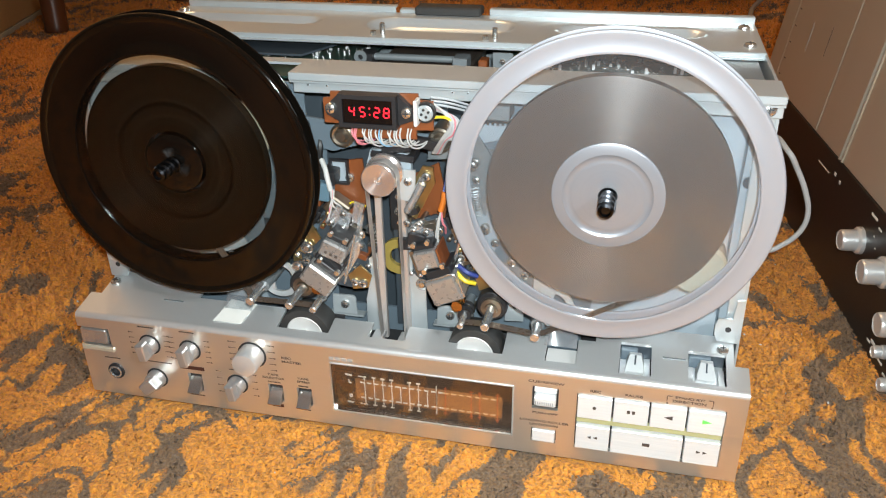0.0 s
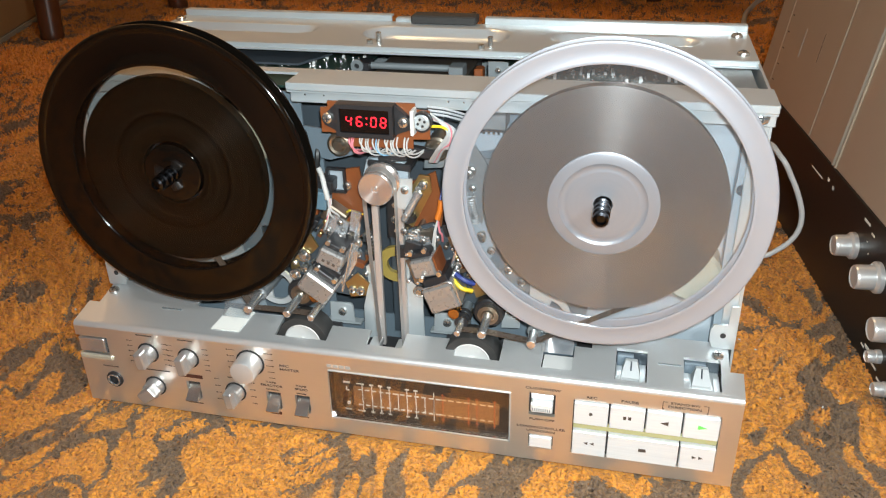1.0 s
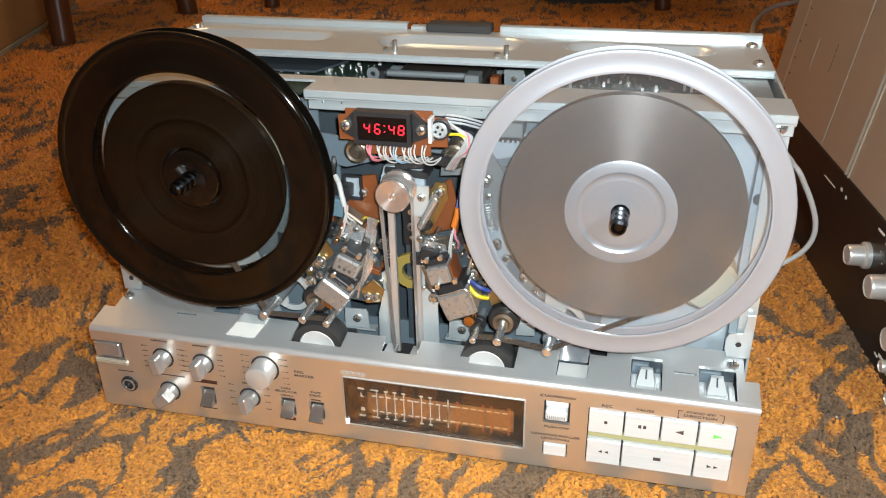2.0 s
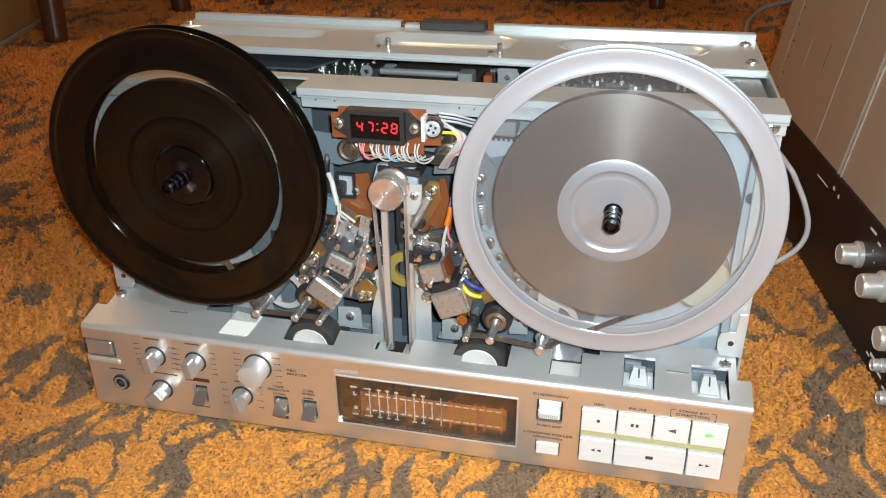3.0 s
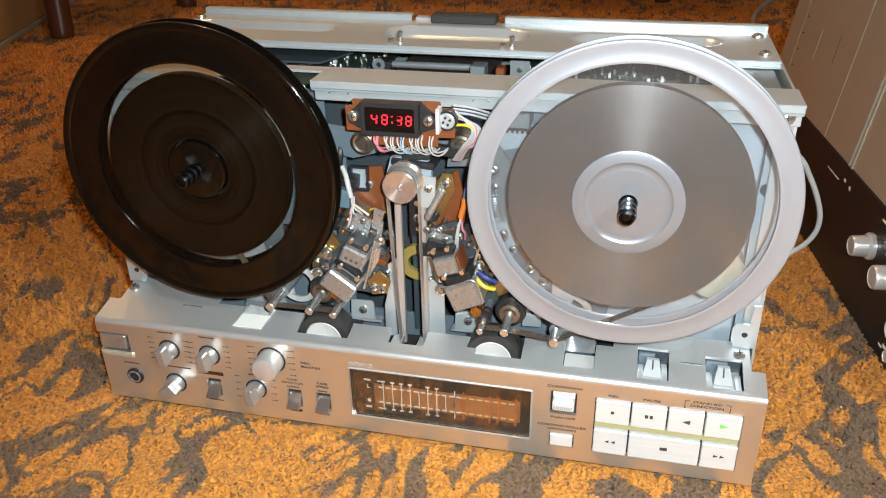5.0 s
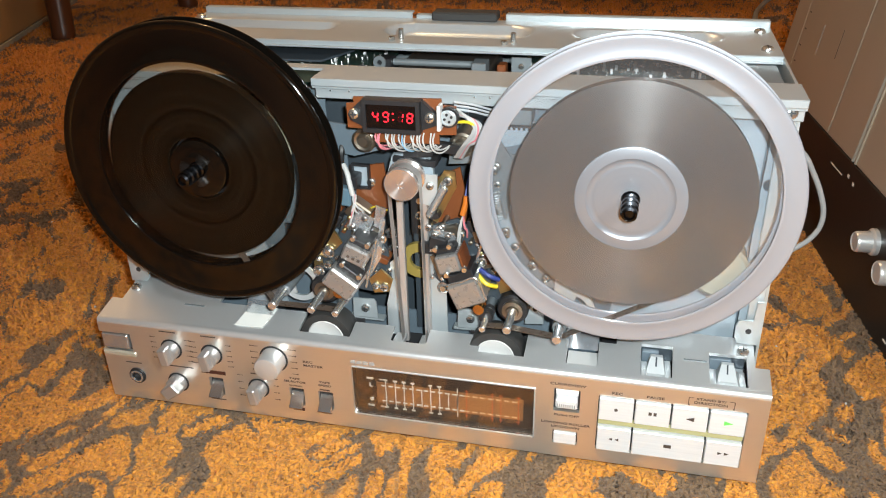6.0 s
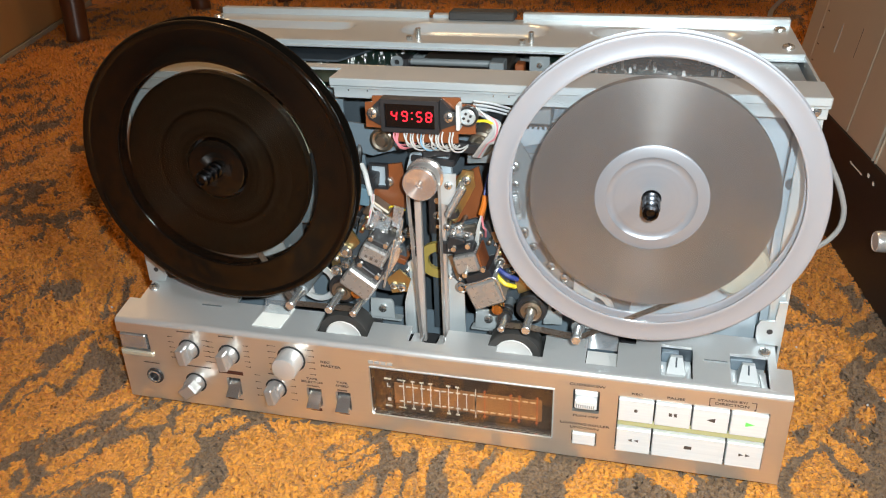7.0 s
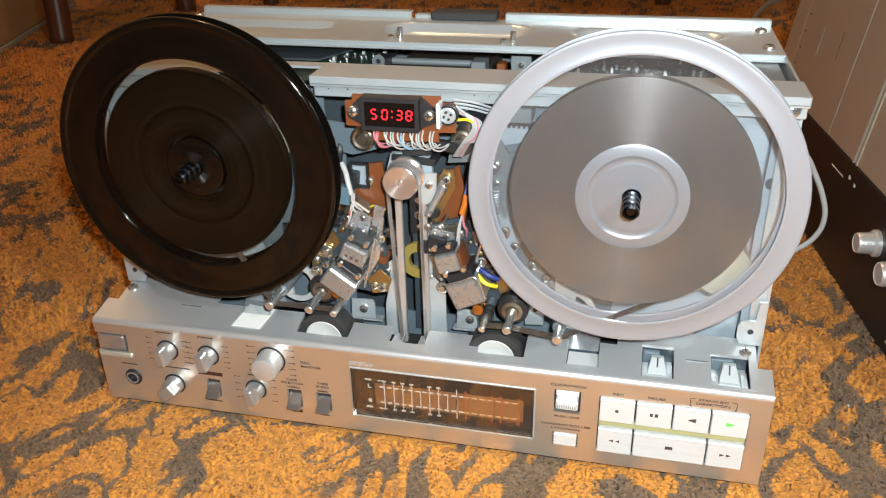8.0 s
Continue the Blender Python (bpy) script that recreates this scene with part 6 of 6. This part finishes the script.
    plate_xz(deck, "pale_bracket", [(0.044, 0.196), (0.075, 0.206), (0.082, 0.200), (0.078, 0.194), (0.046, 0.186)], 0.0508, 0.0012, PALEBLUE, "pale blue-grey bracket")
    plate_xz(deck, "pale_bracket", [(0.046, 0.120), (0.046, 0.150), (0.058, 0.150), (0.066, 0.126), (0.060, 0.112)], 0.0512, 0.0012, PALEBLUE, "pale blue-grey bracket")
    plate_xz(deck, "pale_bracket", [(0.150, 0.098), (0.152, 0.122), (0.176, 0.126), (0.182, 0.104)], 0.0500, 0.0012, ZINC)
    for x, z in ((0.0500, 0.1450), (0.0560, 0.1300), (0.0620, 0.1220), (0.1150, 0.1130), (0.1600, 0.1120)):
        screw(deck, (x, 0.0500, z), (0, -1, 0), 0.0028)
    for x, z in ((0.0745, 0.114), (0.0830, 0.106), (0.0985, 0.104)):
        screw(deck, (x, 0.0415, z), (0, -1, 0), 0.0030)
    for s, x in ((1, 0.060), (1, 0.168), (-1, -0.17), (-1, -0.09)):
        bm = box(bmesh.new(), x - 0.011, x + 0.011, 0.0425, 0.0600, 0.2050, 0.2140, 0.0006)
        part("bar_clip", bm, ZINC_DULL, deck)
    for x in (0.128, 0.200):
        bm = box(bmesh.new(), x - 0.008, x + 0.008, 0.0440, 0.0520, 0.052, 0.0680, 0.0006)
        part("black_socket", bm, BLACK, deck)


# ---------- reels and tape ----------
REEL_L, REEL_R = (-0.1255, 0.0040, 0.1795), (0.1305, 0.0040, 0.1795)


def flange(bm, r0, r1, y, t, lip=0.0):
    """A thin ring round the local y axis; lip rolls its outer edge towards the front."""
    m = axis_frame((0, y + t, 0), (0, y, 0))[0]
    edge = 0.0004 + lip
    arc = [(r1 - edge + edge * math.cos(radians(a)), t + lip - edge + edge * math.sin(radians(a))) for a in (0, 15, 30, 45, 60, 75, 90)]
    return lathe(bm, [(r0, 0), (r1 - 0.0004, 0), (r1, 0.0004), *arc, (r1 - edge - 0.0012, t + lip * 0.95), (r1 - edge - 0.0030, t + lip * 0.1), (r0 + 0.0020, t), (r0 + 0.0008, t + 0.0003), (r0, t)], m, 128, close=True)


def reel(name, place, pack_r, ring_r, pack_mat, ring_mat, clear_mat, hub_mat, label, dark):
    ob = thing(name, place, label, "tape reel", "reels on the deck")
    lip = 0.0016 if dark else 0.0005
    part("front_flange", flange(bmesh.new(), ring_r, 0.0890, 0.0, 0.0012, lip), ring_mat, ob, local=True)
    part("rear_flange", flange(bmesh.new(), ring_r, 0.0890, 0.0092, 0.0012), ring_mat, ob, local=True)
    hub_r = 0.0195 if dark else 0.0305
    bm = lathe(bmesh.new(), [(hub_r - 0.001, 0), (ring_r, 0), (ring_r, 0.0010), (hub_r - 0.001, 0.0010)], axis_frame((0, 0.0011, 0), (0, 0, 0))[0], 96, close=True)
    part("front_window", bm, clear_mat, ob, local=True).visible_shadow = False
    bm = lathe(bmesh.new(), [(hub_r - 0.001, 0), (ring_r, 0), (ring_r, 0.0010), (hub_r - 0.001, 0.0010)], axis_frame((0, 0.0103, 0), (0, 0, 0))[0], 96, close=True)
    part("rear_window", bm, clear_mat, ob, local=True).visible_shadow = False
    bm = lathe(bmesh.new(), [(0.020, 0), (pack_r, 0), (pack_r, 0.0065), (0.020, 0.0065)], axis_frame((0, 0.0084, 0), (0, 0, 0))[0], 128, close=True)
    part("tape_pack", bm, pack_mat, ob, "wound tape pack", local=True)
    bm = lathe(bmesh.new(), [(0.0050, 0), (hub_r - 0.0003, 0), (hub_r, 0.0006), (hub_r - 0.0004, 0.0104), (hub_r - 0.0016, 0.0108), (0.0240, 0.0112), (0.0234, 0.0108), (0.0226, 0.0104), (0.0216, 0.0102), (0.0206, 0.0101), (0.0198, 0.0103), (0.0188, 0.0104), (0.0052, 0.0104), (0.0050, 0.0090)] if not dark else
               [(0.0050, 0), (0.0180, 0), (0.0185, 0.0006), (0.0182, 0.0110), (0.0170, 0.0116), (0.0120, 0.0110), (0.0090, 0.0122), (0.0052, 0.0122), (0.0050, 0.0118)], axis_frame((0, 0.0116, 0), (0, 0, 0))[0], 80, close=True)
    part("hub", bm, hub_mat, ob, local=True)
    if dark:
        bm = bmesh.new()
        for k in range(3):
            box(bm, 0.0050, 0.0105, -0.0030, 0.0000, -0.0014, 0.0014, 0.0006, m=Matrix.Rotation(radians(120 * k + 20), 4, "Y"))
        part("hub_lugs", bm, surface("grey_lug", (0.012, 0.012, 0.012), 0.3), ob, local=True)
    return ob


def spindle(deck, place):
    bm = bmesh.new()
    m = axis_frame((0, 0.046, 0), (0, -1, 0))[0]
    prof = [(0, 0), (0.0044, 0), (0.0044, 0.0440)]
    for k in range(3):
        h = 0.0440 + 0.0058 * k
        prof += [(0.0046, h + 0.0004), (0.0046, h + 0.0030), (0.0034, h + 0.0036), (0.0034, h + 0.0056)]
    prof += [(0.0043, 0.0618), (0.0041, 0.0640), (0.0028, 0.0648), (0.0022, 0.0632), (0, 0.0632)]
    lathe(bm, prof, m, 32)
    for k in range(3):
        box(bm, 0.0030, 0.0050, -0.0165, -0.0030, -0.0009, 0.0009, 0.0003, m=Matrix.Rotation(radians(120 * k), 4, "Y"))
    ob = part("spindle", bm, SPINDLE, deck, "dark steel three-lugged spindle", local=True)
    ob.matrix_basis = deck.matrix_basis.inverted() @ pose(*place)
    return ob


def tape_strip(name, pts, y0=0.0062, y1=0.0122, label="taut brown recording tape strip", material=TAPE):
    bm = bmesh.new()
    t = 0.00012
    rings = []
    for i, (x, z) in enumerate(pts):
        a, b = pts[max(i - 1, 0)], pts[min(i + 1, len(pts) - 1)]
        d = math.hypot(b[0] - a[0], b[1] - a[1])
        nx, nz = -(b[1] - a[1]) / d * t, (b[0] - a[0]) / d * t
        rings.append([bm.verts.new(p) for p in ((x - nx, y0, z - nz), (x + nx, y0, z + nz), (x + nx, y1, z + nz), (x - nx, y1, z - nz))])
    for a, b in zip(rings, rings[1:]):
        for k in range(4):
            bm.faces.new((a[k], a[(k + 1) % 4], b[(k + 1) % 4], b[k]))
    bm.faces.new(rings[0][::-1]), bm.faces.new(rings[-1])
    x, z = pts[0]
    ob = thing(name, (x, y0, z), label, "tape")
    part("strip", bm, material, ob)
    return ob


def tapes():
    a = radians(-73)
    tape_strip("recording_tape", [(-0.1255 + 0.0592 * math.cos(a), 0.1795 + 0.0592 * math.sin(a)), (-0.0880, 0.0873), (-0.0865, 0.0869), (-0.0600, 0.0873), (-0.0440, 0.0868)], label="brown recording tape from the supply reel over its guides")
    a = radians(-72)
    tape_strip("recording_tape", [(0.0500, 0.0873), (0.0650, 0.0876), (0.0945, 0.0843), (0.0970, 0.0848), (0.1305 + 0.0658 * math.cos(a), 0.1795 + 0.0658 * math.sin(a))], label="brown recording tape running up onto the take-up reel")
    loop = [(-0.0052, 0.050), (-0.0108, 0.1750)] + [(-0.0008 - 0.0100 * math.cos(radians(18 * k)), 0.1750 + 0.0100 * math.sin(radians(18 * k))) for k in range(1, 10)] + [(0.0092, 0.1750), (0.0100, 0.050)]
    # this run of the tape carries the painted sheen
    tape_strip("recording_tape", loop, 0.0170, 0.0232, "brown recording tape looped over the loading roller", TAPE_LOOP)


DISPLAY_DARK = surface("unlit_bar", (0.004, 0.003, 0.003), 0.25)
RAIL = surface("warm_grey_rail", (0.60, 0.56, 0.54), 0.36, 0.6, 300, 0.05, 0.04, (1, 1, 0.05))
BRONZE = surface("polished_bronze", (0.55, 0.36, 0.20), 0.22, 1.0, 200, 0.1, 0.03)
DULL = surface("dull_bronze_steel", (0.30, 0.26, 0.21), 0.35, 0.9, 200, 0.2, 0.08)
SPINDLE = surface("dark_steel_spindle", (0.045, 0.048, 0.055), 0.26, 1.0, 300, 0.1, 0.03)
FAST = 80.0  # degrees of reel turn between two neighbouring keys


def motions():
    """Both reels, their spindles and the loading roller spin anticlockwise at winding speed."""
    n = int(8.0 * FPS)
    for ob, rate in ((supply, FAST * 0.98), (takeup, FAST * 0.93), (spindle_l, FAST * 0.98), (spindle_r, FAST * 0.93)):
        home = ob.matrix_basis.copy()
        walk(ob, [(k / FPS, home @ Matrix.Rotation(radians(-rate * k), 4, "Y")) for k in range(n + 1)])
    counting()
    home = roller_l.matrix_basis.copy()
    walk(roller_l, [(k / FPS, home @ Matrix.Rotation(radians(85.0 * k), 4, "Z")) for k in range(n + 1)])


room()
background()
stack()
deck = thing("tape_deck", (0.0, 0.05, FLOOR), "silver reel-to-reel tape deck with its cover removed", "tape deck")
deck_shell(deck)
label_lines(deck)
controls(deck)
transport(deck)
counter(deck)
inside(deck)
supply = reel("tape_reel", REEL_L, 0.0590, 0.0655, PACK_L, SMOKE, SMOKECLEAR, SMOKE, "dark smoked plastic tape reel spinning on the deck", True)
takeup = reel("tape_reel", REEL_R, 0.0656, 0.0770, PACK_R, ALU_RIM, CLEAR, HUB, "silver-rimmed clear tape reel spinning on the deck", False)
spindle_l, spindle_r = spindle(deck, REEL_L), spindle(deck, REEL_R)
roller_l = next(o for o in deck.children if o.name.startswith("loading_roller"))
tapes()
pile()
motions()
